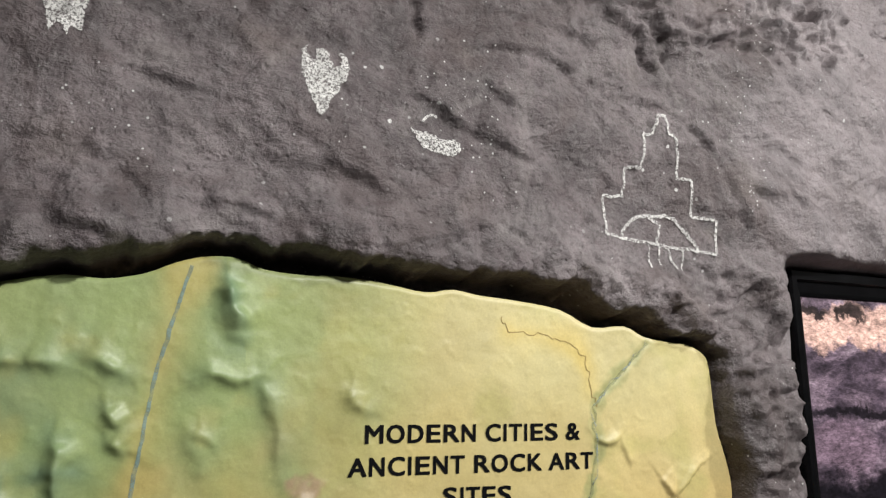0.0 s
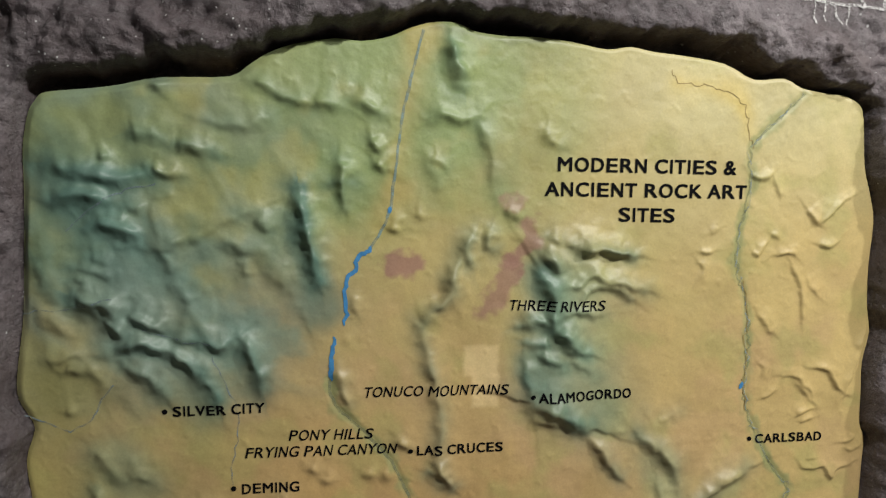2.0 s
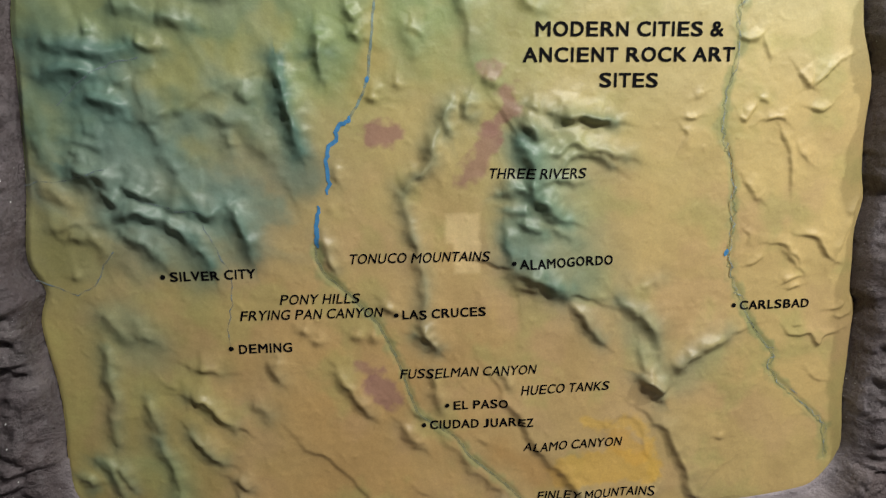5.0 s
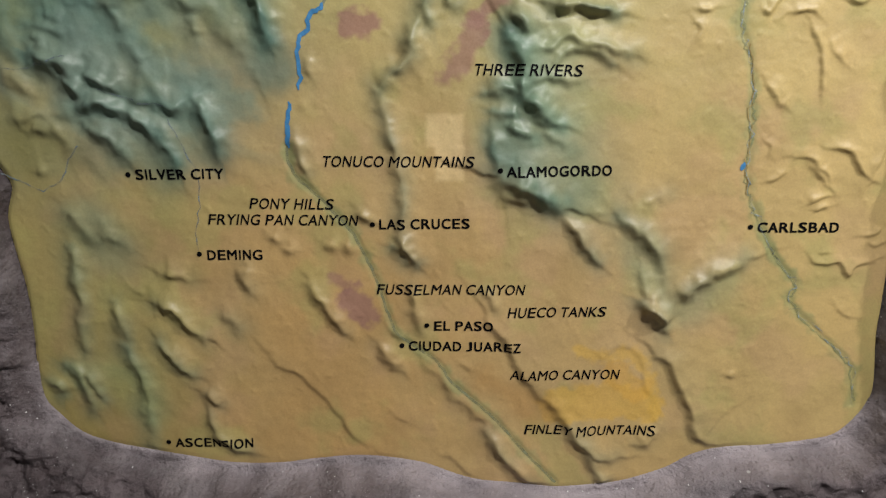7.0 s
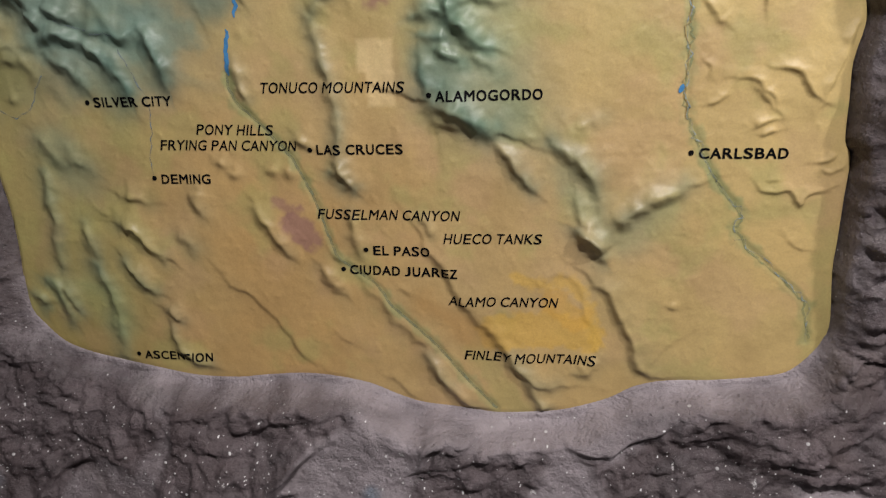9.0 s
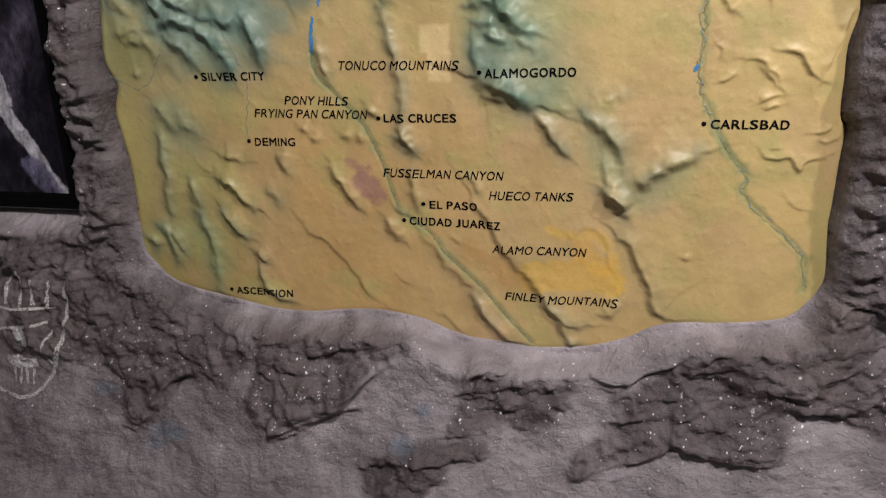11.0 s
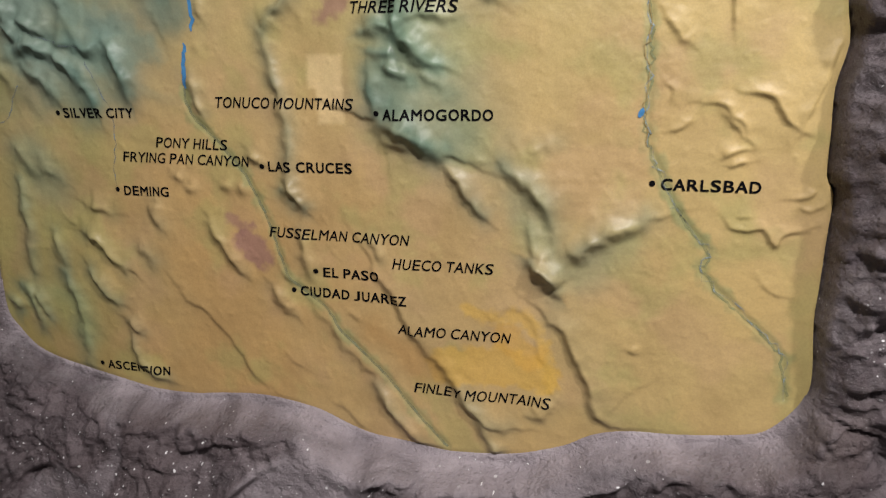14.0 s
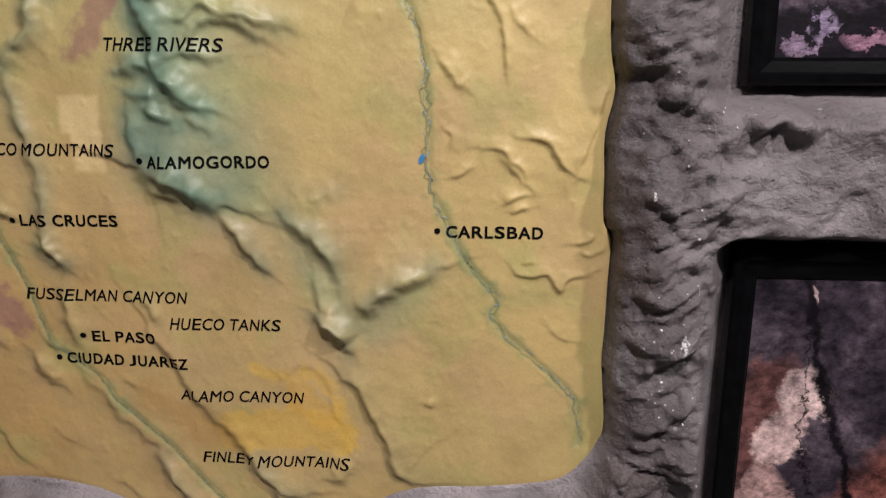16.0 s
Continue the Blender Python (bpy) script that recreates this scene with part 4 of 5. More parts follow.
@functools.lru_cache(None)
def glyph(letter):
    """The built-in font's outline of one letter as corner places and faces."""
    data = bpy.data.curves.new("lettering", "FONT")
    data.body, data.size, data.offset, data.resolution_u = letter, 1.0, 0.0, 3
    ob = new("lettering_draft", data)
    bpy.context.view_layer.update()
    me = bpy.data.meshes.new_from_object(ob.evaluated_get(bpy.context.evaluated_depsgraph_get()))
    bpy.data.objects.remove(ob)
    bpy.data.curves.remove(data)
    co = np.array([v.co[:2] for v in me.vertices])
    faces = [tuple(p.vertices) for p in me.polygons]
    bpy.data.meshes.remove(me)
    return co, faces


def lettering(text, italic, start, end, tall, heavy, label):
    """A line of vinyl letters from start to end along its foot, each set to its own breadth and laid on the relief."""
    bm = bmesh.new()
    pen = 0.0
    for letter in text:
        if letter == " ":
            pen += 0.278
            continue
        advance, before, after = (v / 1000 for v in SANS[letter])
        co, faces = glyph(letter)
        lo, hi = co.min(0), co.max(0)
        over = 0.011 if letter in "COGSJU&" else 0.0
        foot, rise = (-over, 0.716 + over) if letter not in "JU" else (-over, 0.716)
        room = advance - before - after
        u = (co[:, 0] - lo[0]) / (hi[0] - lo[0])
        v = foot + heavy * 0.8 + (co[:, 1] - lo[1]) / (hi[1] - lo[1]) * (rise - foot - 1.6 * heavy)
        x = pen + before + heavy + u * (room - 2 * heavy)
        layer = 0
        for shift, lift in ((0, 0), (-1, 0.8), (1, -0.8), (-1, -0.8), (1, 0.8)):
            vs = [bm.verts.new((a + shift * heavy, b + lift * heavy, 0.0001 * layer)) for a, b in zip(x, v)]
            for f in faces:
                bm.faces.new([vs[k] for k in f])
            layer += 1
        pen += advance
    if italic:
        for v in bm.verts:
            v.co.x += 0.2 * v.co.y
    xs = [v.co.x for v in bm.verts]
    x0, wide = min(xs), max(xs) - min(xs)
    a, b = Vector(start), Vector(end)
    way = (b - a).normalized()
    up = Vector((-way.y, way.x))
    for v in bm.verts:
        p = a + way * ((v.co.x - x0) / wide * (b - a).length) + up * (v.co.y / 0.716 * tall)
        v.co = (p.x, v.co.z, p.y)
    bmesh.ops.triangulate(bm, faces=bm.faces)
    for _ in range(4):
        long = [e for e in bm.edges if e.calc_length() > 0.0045]
        if not long:
            break
        bmesh.ops.subdivide_edges(bm, edges=long, cuts=1)
        bmesh.ops.triangulate(bm, faces=[f for f in bm.faces if len(f.verts) > 3])
    co = np.array([v.co[:] for v in bm.verts])
    hs = map_height(co[:, 0], co[:, 2]) + 0.0011 + 0.2 * co[:, 1]
    for v, h in zip(bm.verts, hs):
        v.co.y = -h
    bmesh.ops.recalc_face_normals(bm, faces=bm.faces)
    return part("lettering", bm, INK, relief_map, label)


TITLE = "bold black capital letters of the title"
lettering("MODERN CITIES &", 0, (0.100, 1.584), (0.421, 1.584), 0.0235, 0.022, TITLE)
lettering("ANCIENT ROCK ART", 0, (0.079, 1.543), (0.443, 1.543), 0.0235, 0.022, TITLE)
lettering("SITES", 0, (0.209, 1.502), (0.311, 1.501), 0.0235, 0.022, TITLE)
CITY, SITE = "bold black capital letters naming a city", "slanted thin black letters naming a rock art site"
lettering("ALAMOGORDO", 0, (0.076, 1.197), (0.244, 1.198), 0.0165, 0.022, CITY)
lettering("SILVER CITY", 0, (-0.511, 1.192), (-0.372, 1.193), 0.0165, 0.022, CITY)
lettering("LAS CRUCES", 0, (-0.127, 1.111), (0.019, 1.112), 0.0165, 0.022, CITY)
lettering("DEMING", 0, (-0.408, 1.060), (-0.318, 1.061), 0.0165, 0.022, CITY)
lettering("EL PASO", 0, (-0.039, 0.938), (0.059, 0.937), 0.0165, 0.022, CITY)
lettering("CIUDAD JUAREZ", 0, (-0.082, 0.903), (0.106, 0.900), 0.0165, 0.022, CITY)
lettering("ASCENSION", 0, (-0.488, 0.726), (-0.353, 0.726), 0.0165, 0.022, CITY)
lettering("CARLSBAD", 0, (0.486, 1.105), (0.618, 1.105), 0.0165, 0.022, CITY)
lettering("THREE RIVERS", 1, (0.025, 1.353), (0.191, 1.351), 0.0172, 0.009, SITE)
lettering("TONUCO MOUNTAINS", 1, (-0.214, 1.212), (0.026, 1.211), 0.0172, 0.009, SITE)
lettering("PONY HILLS", 1, (-0.335, 1.145), (-0.199, 1.143), 0.0172, 0.009, SITE)
lettering("FRYING PAN CANYON", 1, (-0.403, 1.119), (-0.160, 1.117), 0.0172, 0.009, SITE)
lettering("FUSSELMAN CANYON", 1, (-0.134, 1.001), (0.112, 1.000), 0.0172, 0.009, SITE)
lettering("HUECO TANKS", 1, (0.083, 0.961), (0.248, 0.962), 0.0172, 0.009, SITE)
lettering("ALAMO CANYON", 1, (0.089, 0.850), (0.277, 0.850), 0.0172, 0.009, SITE)
lettering("FINLEY MOUNTAINS", 1, (0.116, 0.749), (0.343, 0.747), 0.0172, 0.009, SITE)
for dx, dz in ((0.066, 1.207), (-0.523, 1.200), (-0.138, 1.119), (-0.421, 1.070), (-0.051, 0.948), (-0.093, 0.912), (-0.499, 0.736), (0.474, 1.114)):
    bm = bmesh.new()
    bmesh.ops.create_circle(bm, cap_ends=True, segments=14, radius=0.0042)
    for v in bm.verts:
        x, z = dx + v.co.x, dz + v.co.y
        v.co = (x, -float(map_height(x, z)) - 0.0013, z)
    part("city_dot", bm, INK, relief_map)

# ---------------------------------------------------------------- the rock wall
# each picture: left, right, foot, top
PICTURES = {"left": (-1.60, -0.853, 0.905, 1.465), "upper": (0.868, 1.62, 1.308, 1.868), "lower": (0.874, 1.62, 0.537, 1.101)}


def graded(lo, hi, fine_lo, fine_hi, step):
    """Even steps in the middle that widen outwards."""
    out, s, v = [], step, fine_hi
    while v < hi:
        s *= 1.13
        v += s
        out.append(min(v, hi))
    low, s, v = [], step, fine_lo
    while v > lo:
        s *= 1.13
        v -= s
        low.append(max(v, lo))
    return np.array(low[::-1] + list(np.arange(fine_lo, fine_hi + step / 2, step)) + out)


FLOOR, ROOF = 0.0, 3.1
wx, wz = np.meshgrid(graded(-2.6, 2.6, -1.28, 1.30, 0.0042), graded(FLOOR, ROOF, 0.06, 2.50, 0.0042))
to_map, _, seg = to_segments(wx, wz, ring, True)
in_map = inside(wx, wz, ring)
dist = np.where(in_map, -to_map, to_map)
g, foot, head = gap[seg], footness[seg], topness[seg]

bend_x = wx + 0.05 * fractal(wx, wz, 3.1, 4, 201) + 0.012 * fractal(wx, wz, 15, 3, 203)
bend_z = wz + 0.05 * fractal(wx, wz, 3.1, 4, 211) + 0.012 * fractal(wx, wz, 15, 3, 213)
swell = 0.030 * fractal(wx, wz, 1.9, 3, 301)
# broken blocks: plates that step against one another along warped seams
fold_u, fold_v = 0.90 * bend_x - 0.44 * bend_z, 0.44 * bend_x + 0.90 * bend_z
plates = creases(fold_u * 0.8, fold_v * 1.35, 2.7, 3, 321)
lumps = creases(bend_x, bend_z * 1.2, 9, 4, 341)
chips = creases(bend_z * 1.1 + 0.3 * bend_x, bend_x, 22, 4, 351)
grain = fractal(wx, wz, 34, 4, 361, 0.6)
calm = smooth(1.75, 1.95, wz)


def lobe(reach, *points):
    d, _, _ = to_segments(bend_x * 0.5 + wx * 0.5, bend_z * 0.5 + wz * 0.5, spline(points, 3))
    return smooth(reach + 0.035, reach - 0.02, d + 0.05 * fractal(wx, wz, 9, 3, 415))


# dark craggy lobes between the smoother trowelled stretches
crag = np.zeros(wx.shape)
soft_x = 0.45 * bend_x + 0.55 * wx + 0.010 * fractal(wx, wz, 22, 3, 415)
soft_z = 0.45 * bend_z + 0.55 * wz + 0.010 * fractal(wx, wz, 22, 3, 416)


def lobe(*points):
    """1 within the rough outline, fading over a few centimetres."""
    global crag
    outline = spline(points, 2, True)
    d, _, _ = to_segments(soft_x, soft_z, outline, True)
    crag = np.maximum(crag, smooth(0.012, -0.014, np.where(inside(soft_x, soft_z, outline), -d, d)))


lobe((-0.415, 0.674), (-0.280, 0.681), (-0.162, 0.698), (-0.107, 0.682), (-0.070, 0.639), (-0.122, 0.607), (-0.171, 0.577), (-0.228, 0.514), (-0.298, 0.494), (-0.378, 0.460), (-0.424, 0.479), (-0.446, 0.527), (-0.414, 0.580), (-0.418, 0.632))
lobe((-1.020, 0.684), (-0.750, 0.756), (-0.526, 0.684), (-0.428, 0.631), (-0.497, 0.538), (-0.545, 0.567), (-0.689, 0.442), (-0.762, 0.430), (-0.758, 0.518), (-0.888, 0.574), (-1.051, 0.572))
lobe((0.054, 0.630), (0.163, 0.630), (0.266, 0.642), (0.252, 0.566), (0.207, 0.509), (0.121, 0.498), (0.010, 0.484), (0.041, 0.575))
lobe((0.308, 0.602), (0.362, 0.599), (0.460, 0.653), (0.548, 0.708), (0.633, 0.728), (0.682, 0.814), (0.817, 0.824), (0.868, 0.528), (0.744, 0.554), (0.675, 0.570), (0.663, 0.492), (0.571, 0.473), (0.503, 0.487), (0.396, 0.464), (0.273, 0.415), (0.271, 0.468), (0.352, 0.530))
lobe((-0.175, 0.380), (-0.120, 0.442), (-0.037, 0.462), (0.055, 0.480), (0.101, 0.447), (0.008, 0.406), (-0.046, 0.332), (-0.140, 0.318))
lobe((0.384, 2.322), (1.224, 2.526), (1.202, 2.362), (0.907, 2.236), (0.749, 2.208), (0.654, 2.243), (0.582, 2.178), (0.496, 2.212))
low = smooth(0.75, 0.62, wz)
crag = np.maximum(crag, smooth(0.62, 0.80, wz) * (1 - calm) * (1 - 0.65 * smooth(0.80, 0.88, wx)))
strata = 1 - creases((0.96 * bend_x + 0.28 * bend_z) * 8, (-0.28 * bend_x + 0.96 * bend_z) * 30, 1.0, 3, 421)
facets = fractal(bend_x + 0.4 * bend_z, bend_z * 1.3, 6.5, 4, 431, 0.55)
rough = 0.30 + 0.55 * crag + 0.08 * calm
proud = 0.034 + swell + rough * (0.034 * (plates - 0.45) * (1 - 0.6 * low) + 0.024 * (lumps - 0.5) * (1 - 0.6 * low) + 0.030 * facets + (0.007 + 0.006 * crag) * (chips - 0.5)) + (0.003 + 0.003 * crag) * grain + (0.002 + 0.009 * crag) * (strata - 0.6)
proud += low * (0.022 + 0.007 * crag) - calm * 0.014 + 0.30 * np.maximum(0.58 - wz, 0)


def ledge(rise, above, under, *points):
    """A brow of rock along the points, from left to right: it juts out above the line and drops back under it, and dies away at its ends."""
    global proud
    line = spline(points, 4)
    d, side, share = to_segments(bend_x * 0.4 + wx * 0.6, bend_z * 0.4 + wz * 0.6, line, along=True)
    fade = smooth(0.0, 0.3, share) * smooth(1.0, 0.7, share) * (0.75 + 0.8 * fractal(wx, wz, 12, 2, 371))
    sd = side * d
    step = smooth(-0.008, 0.006, sd)
    lift = rise * (step * np.exp(-(np.maximum(sd, 0) / above) ** 1.3) - 0.35 * (1 - step) * np.exp(-(np.maximum(-sd, 0) / under) ** 1.2))
    proud = proud + lift * fade


ledge(0.022, 0.05, 0.03, (-0.400, 0.475), (-0.378, 0.461), (-0.300, 0.488), (-0.236, 0.508), (-0.184, 0.563), (-0.122, 0.599), (-0.066, 0.637))
ledge(0.012, 0.03, 0.015, (-0.322, 0.621), (-0.273, 0.632), (-0.214, 0.640), (-0.166, 0.645))
ledge(0.012, 0.03, 0.015, (-0.346, 0.516), (-0.296, 0.512), (-0.222, 0.528), (-0.172, 0.561))
ledge(0.012, 0.03, 0.015, (-0.382, 0.635), (-0.306, 0.664), (-0.211, 0.677), (-0.118, 0.682))
ledge(0.016, 0.04, 0.02, (-0.760, 0.440), (-0.700, 0.454), (-0.631, 0.532), (-0.507, 0.558))
ledge(0.022, 0.04, 0.025, (-0.006, 0.538), (0.041, 0.580), (0.057, 0.618), (0.121, 0.622), (0.184, 0.632), (0.256, 0.637))
ledge(0.012, 0.03, 0.015, (0.045, 0.584), (0.110, 0.583), (0.174, 0.598))
ledge(0.028, 0.04, 0.03, (0.256, 0.645), (0.307, 0.613), (0.358, 0.608), (0.394, 0.636), (0.460, 0.660), (0.499, 0.690))
ledge(0.014, 0.04, 0.02, (0.312, 0.512), (0.371, 0.538), (0.468, 0.544), (0.524, 0.574))
ledge(0.022, 0.05, 0.02, (0.273, 0.422), (0.396, 0.464), (0.473, 0.497), (0.523, 0.478), (0.599, 0.477), (0.667, 0.494))
ledge(0.028, 0.05, 0.03, (0.647, 0.582), (0.714, 0.576), (0.762, 0.556), (0.821, 0.554))
ledge(0.014, 0.04, 0.02, (0.488, 0.650), (0.548, 0.694), (0.626, 0.717), (0.673, 0.752))
ledge(0.016, 0.04, 0.02, (-0.184, 0.382), (-0.110, 0.416), (-0.015, 0.421), (0.054, 0.443))
ledge(0.01, 0.03, 0.015, (-0.132, 0.456), (-0.060, 0.458), (0.055, 0.492), (0.121, 0.506))
ledge(0.014, 0.04, 0.02, (-0.435, 0.416), (-0.327, 0.463), (-0.224, 0.508), (-0.151, 0.524))
ledge(0.03, 0.035, 0.022, (0.818, 1.297), (0.847, 1.275), (0.865, 1.262), (0.895, 1.269), (0.911, 1.254), (0.937, 1.246), (0.966, 1.265))
ledge(0.014, 0.05, 0.03, (0.765, 1.155), (0.793, 1.145), (0.824, 1.163), (0.861, 1.182))
ledge(0.016, 0.04, 0.02, (0.717, 1.186), (0.747, 1.165), (0.776, 1.147))
ledge(0.008, 0.03, 0.02, (0.724, 1.297), (0.766, 1.283), (0.801, 1.268), (0.834, 1.266))
ledge(0.016, 0.03, 0.02, (0.709, 1.083), (0.740, 1.046), (0.777, 1.031), (0.817, 1.063))
ledge(0.016, 0.03, 0.02, (0.713, 0.951), (0.747, 0.936), (0.790, 0.954), (0.830, 0.994))
ledge(0.016, 0.03, 0.02, (0.714, 0.865), (0.760, 0.855), (0.803, 0.881), (0.834, 0.907))
ledge(0.011, 0.05, 0.03, (0.116, 2.063), (0.153, 2.053), (0.191, 2.030), (0.252, 2.011), (0.324, 1.987), (0.390, 1.976))
ledge(0.012, 0.05, 0.025, (0.190, 2.119), (0.242, 2.136), (0.306, 2.144), (0.373, 2.131), (0.432, 2.116), (0.488, 2.114))
ledge(0.01, 0.03, 0.02, (0.252, 2.073), (0.278, 2.071), (0.306, 2.060))
ledge(0.012, 0.03, 0.02, (0.457, 2.090), (0.514, 2.102), (0.590, 2.094), (0.634, 2.067))
ledge(0.01, 0.04, 0.02, (-0.117, 1.873), (-0.074, 1.872), (-0.021, 1.855))
ledge(0.01, 0.05, 0.02, (-0.308, 1.841), (-0.262, 1.835), (-0.215, 1.823), (-0.167, 1.834))
ledge(0.008, 0.04, 0.02, (-0.233, 2.026), (-0.182, 2.020), (-0.129, 2.004))
ledge(0.008, 0.04, 0.02, (0.013, 1.961), (0.058, 1.936), (0.113, 1.927))
ledge(0.01, 0.05, 0.02, (0.062, 1.846), (0.139, 1.838), (0.204, 1.820))
ledge(0.014, 0.05, 0.03, (0.542, 2.290), (0.557, 2.244), (0.589, 2.196))
ledge(0.012, 0.04, 0.025, (0.597, 2.119), (0.650, 2.055), (0.688, 2.012), (0.725, 1.940), (0.757, 1.886))
ledge(0.012, 0.04, 0.02, (0.769, 2.313), (0.824, 2.271), (0.842, 2.224))
ledge(0.01, 0.03, 0.02, (0.444, 2.240), (0.498, 2.256), (0.553, 2.272))
ledge(0.01, 0.04, 0.02, (0.269, 2.212), (0.344, 2.200), (0.423, 2.188))
ledge(0.02, 0.04, 0.02, (-0.796, 1.591), (-0.750, 1.575), (-0.710, 1.584))
ledge(0.02, 0.04, 0.02, (-0.790, 1.465), (-0.750, 1.460), (-0.717, 1.473))
ledge(0.02, 0.04, 0.02, (-0.782, 1.352), (-0.741, 1.360), (-0.715, 1.373))
ledge(0.02, 0.04, 0.02, (-0.804, 1.154), (-0.754, 1.161), (-0.718, 1.188))
ledge(0.018, 0.04, 0.02, (-0.794, 1.060), (-0.752, 1.067), (-0.717, 1.070))


def crack(depth, *points):
    """A narrow ragged groove in the rock."""
    global proud
    d, _, share = to_segments(wx + 0.012 * fractal(wx, wz, 30, 3, 381), wz + 0.012 * fractal(wx, wz, 30, 3, 383), np.array(points), along=True)
    proud = proud - depth * np.exp(-(d / 0.0065) ** 2) * (0.5 + 0.5 * smooth(0.0, 0.2, share) * smooth(1.0, 0.8, share))


crack(0.022, (0.862, 2.310), (0.902, 2.327), (0.930, 2.306), (0.928, 2.225))
crack(0.022, (0.144, 2.203), (0.148, 2.178), (0.153, 2.153))
crack(0.022, (0.841, 2.280), (0.834, 2.236), (0.841, 2.216))
crack(0.022, (0.955, 2.336), (0.961, 2.298))
crack(0.022, (0.518, 2.207), (0.538, 2.172), (0.554, 2.160))
crack(0.022, (0.613, 2.225), (0.665, 2.227), (0.715, 2.255))

# round the map: an undercut lip above, pillars at the sides, a sloping sill at the foot
past = dist - g
past = past + (0.009 + 0.016 * fractal(wx, wz, 11, 3, 391) + 0.010 * fractal(wx, wz, 30, 3, 393)) * head
lip = smooth(-0.005, 0.014, past)
turn_out = 0.62 + 0.38 * smooth(0.0, 0.05, past)
pillar = np.maximum(is_right, is_left)[seg] * np.sqrt(np.clip(past / 0.05, 0, 1)) * smooth(0.22, 0.10, past)
hollow = -0.060 * head - 0.012 * (1 - head) * (1 - foot)
side_shape = hollow * (1 - lip) + lip * np.maximum(proud * turn_out + 0.008 + 0.020 * pillar + 0.016 * head * smooth(0.12, 0.0, past), 0.008)
sill = -0.02 + 0.0235 * smooth(-0.016, 0.001, dist) + (proud + 0.012) * smooth(0.004, 0.042, dist + 0.02 * fractal(wx, wz, 9, 2, 395))
shape = side_shape * (1 - foot) + sill * foot
deep = 0.0 * dist
for which, (x0, x1, z0, z1) in PICTURES.items():
    beside, over, under = np.maximum(np.maximum(x0 - wx, wx - x1), 0), np.maximum(wz - z1, 0), np.maximum(z0 - wz, 0)
    away = np.hypot(beside, over + under)
    # the rock leans back to the frame at its sides and foot, and hangs over its top
    reach = np.hypot(np.hypot(beside / (0.085 if which == "upper" else 0.045), over / 0.022), under / 0.05)
    open_up = smooth(0.04, 1.0, reach + 0.12 * fractal(wx, wz, 14, 2, 397))
    shape = np.where(away < 0.2, -0.026 * (1 - open_up) + shape * open_up, shape)
    shape = np.where(away <= 0.004, -0.055, shape)
    # pale ledge below each picture: the light it catches, put into the tone
    deep = np.maximum(deep, (1.0 if which == "left" else 0.35) * (wz < z0) * smooth(0.07, 0.02, away))

keep = dist > -0.02
back = np.where(dist < 0, -0.045, shape)
wall_index = np.full(wx.shape, -1)
wall_index[keep] = np.arange(keep.sum())
quads = np.stack([wall_index[:-1, :-1], wall_index[:-1, 1:], wall_index[1:, 1:], wall_index[1:, :-1]], -1).reshape(-1, 4)
quads = quads[(quads >= 0).all(1)]
front = np.stack([wx, -np.where((dist < 0) & (foot < 0.5), back, shape), wz], -1)
wall = tagged(sheet("wall_north", front[keep], quads, ROCK), "sculpted faux rock wall painted grey, brown and purple, with white flecks", "rock wall", kind="structure")
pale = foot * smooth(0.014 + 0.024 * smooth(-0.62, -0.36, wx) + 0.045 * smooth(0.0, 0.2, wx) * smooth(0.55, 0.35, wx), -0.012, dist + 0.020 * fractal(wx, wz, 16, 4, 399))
plate = smooth(0.70, 0.80, wx + 0.10 * fractal(wx, wz, 7, 3, 401)) * smooth(1.86, 1.93, wz + 0.08 * fractal(wx, wz, 6, 3, 403)) * smooth(2.20, 2.08, wz + 0.10 * fractal(wx, wz, 9, 3, 404))
pale = np.maximum(pale, 0.34 * plate)
# lit ledges under the pictures, as paler colour
pale = np.maximum(pale, 0.9 * deep)
# right half of the pillar paler: its lit side painted into the tone
pale = np.maximum(pale, 0.30 * smooth(0.775, 0.835, wx + 0.06 * fractal(wx, wz, 7, 3, 407)) * smooth(0.62, 0.72, wz))
pale = np.maximum(pale, 0.62 * low * (1 - 0.9 * crag) * (0.92 + 0.6 * fractal(wx, wz, 5, 4, 405)) * (0.45 + 0.55 * smooth(-0.5, -0.1, wx)))
craggy = wall.data.attributes.new("crag", "FLOAT", "POINT")
craggy.data.foreach_set("value", np.clip(np.maximum(crag * (1 - 0.55 * smooth(0.66, 0.8, wz)), 0.40 * calm) * (1 - pale) * (1 - foot * smooth(0.046, 0.018, dist)), 0, 1)[keep].astype(np.float32))
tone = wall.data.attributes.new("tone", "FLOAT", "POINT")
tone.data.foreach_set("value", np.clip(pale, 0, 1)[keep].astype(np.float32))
smears = np.zeros(wx.shape)
for sx, sz, half_x, half_z in ((-0.638, 0.423, 0.06, 0.022), (-0.805, 0.504, 0.04, 0.02), (-0.086, 0.455, 0.03, 0.02), (-0.039, 0.528, 0.02, 0.014), (-0.679, 0.394, 0.03, 0.015)):
    smears = np.maximum(smears, smooth(1.3, 0.3, np.hypot((soft_x - sx) / half_x, (soft_z - sz) / half_z)))
smear = wall.data.attributes.new("smear", "FLOAT", "POINT")
smear.data.foreach_set("value", (0.75 * smears)[keep].astype(np.float32))
shape_x, shape_z = wx[0], wz[:, 0]


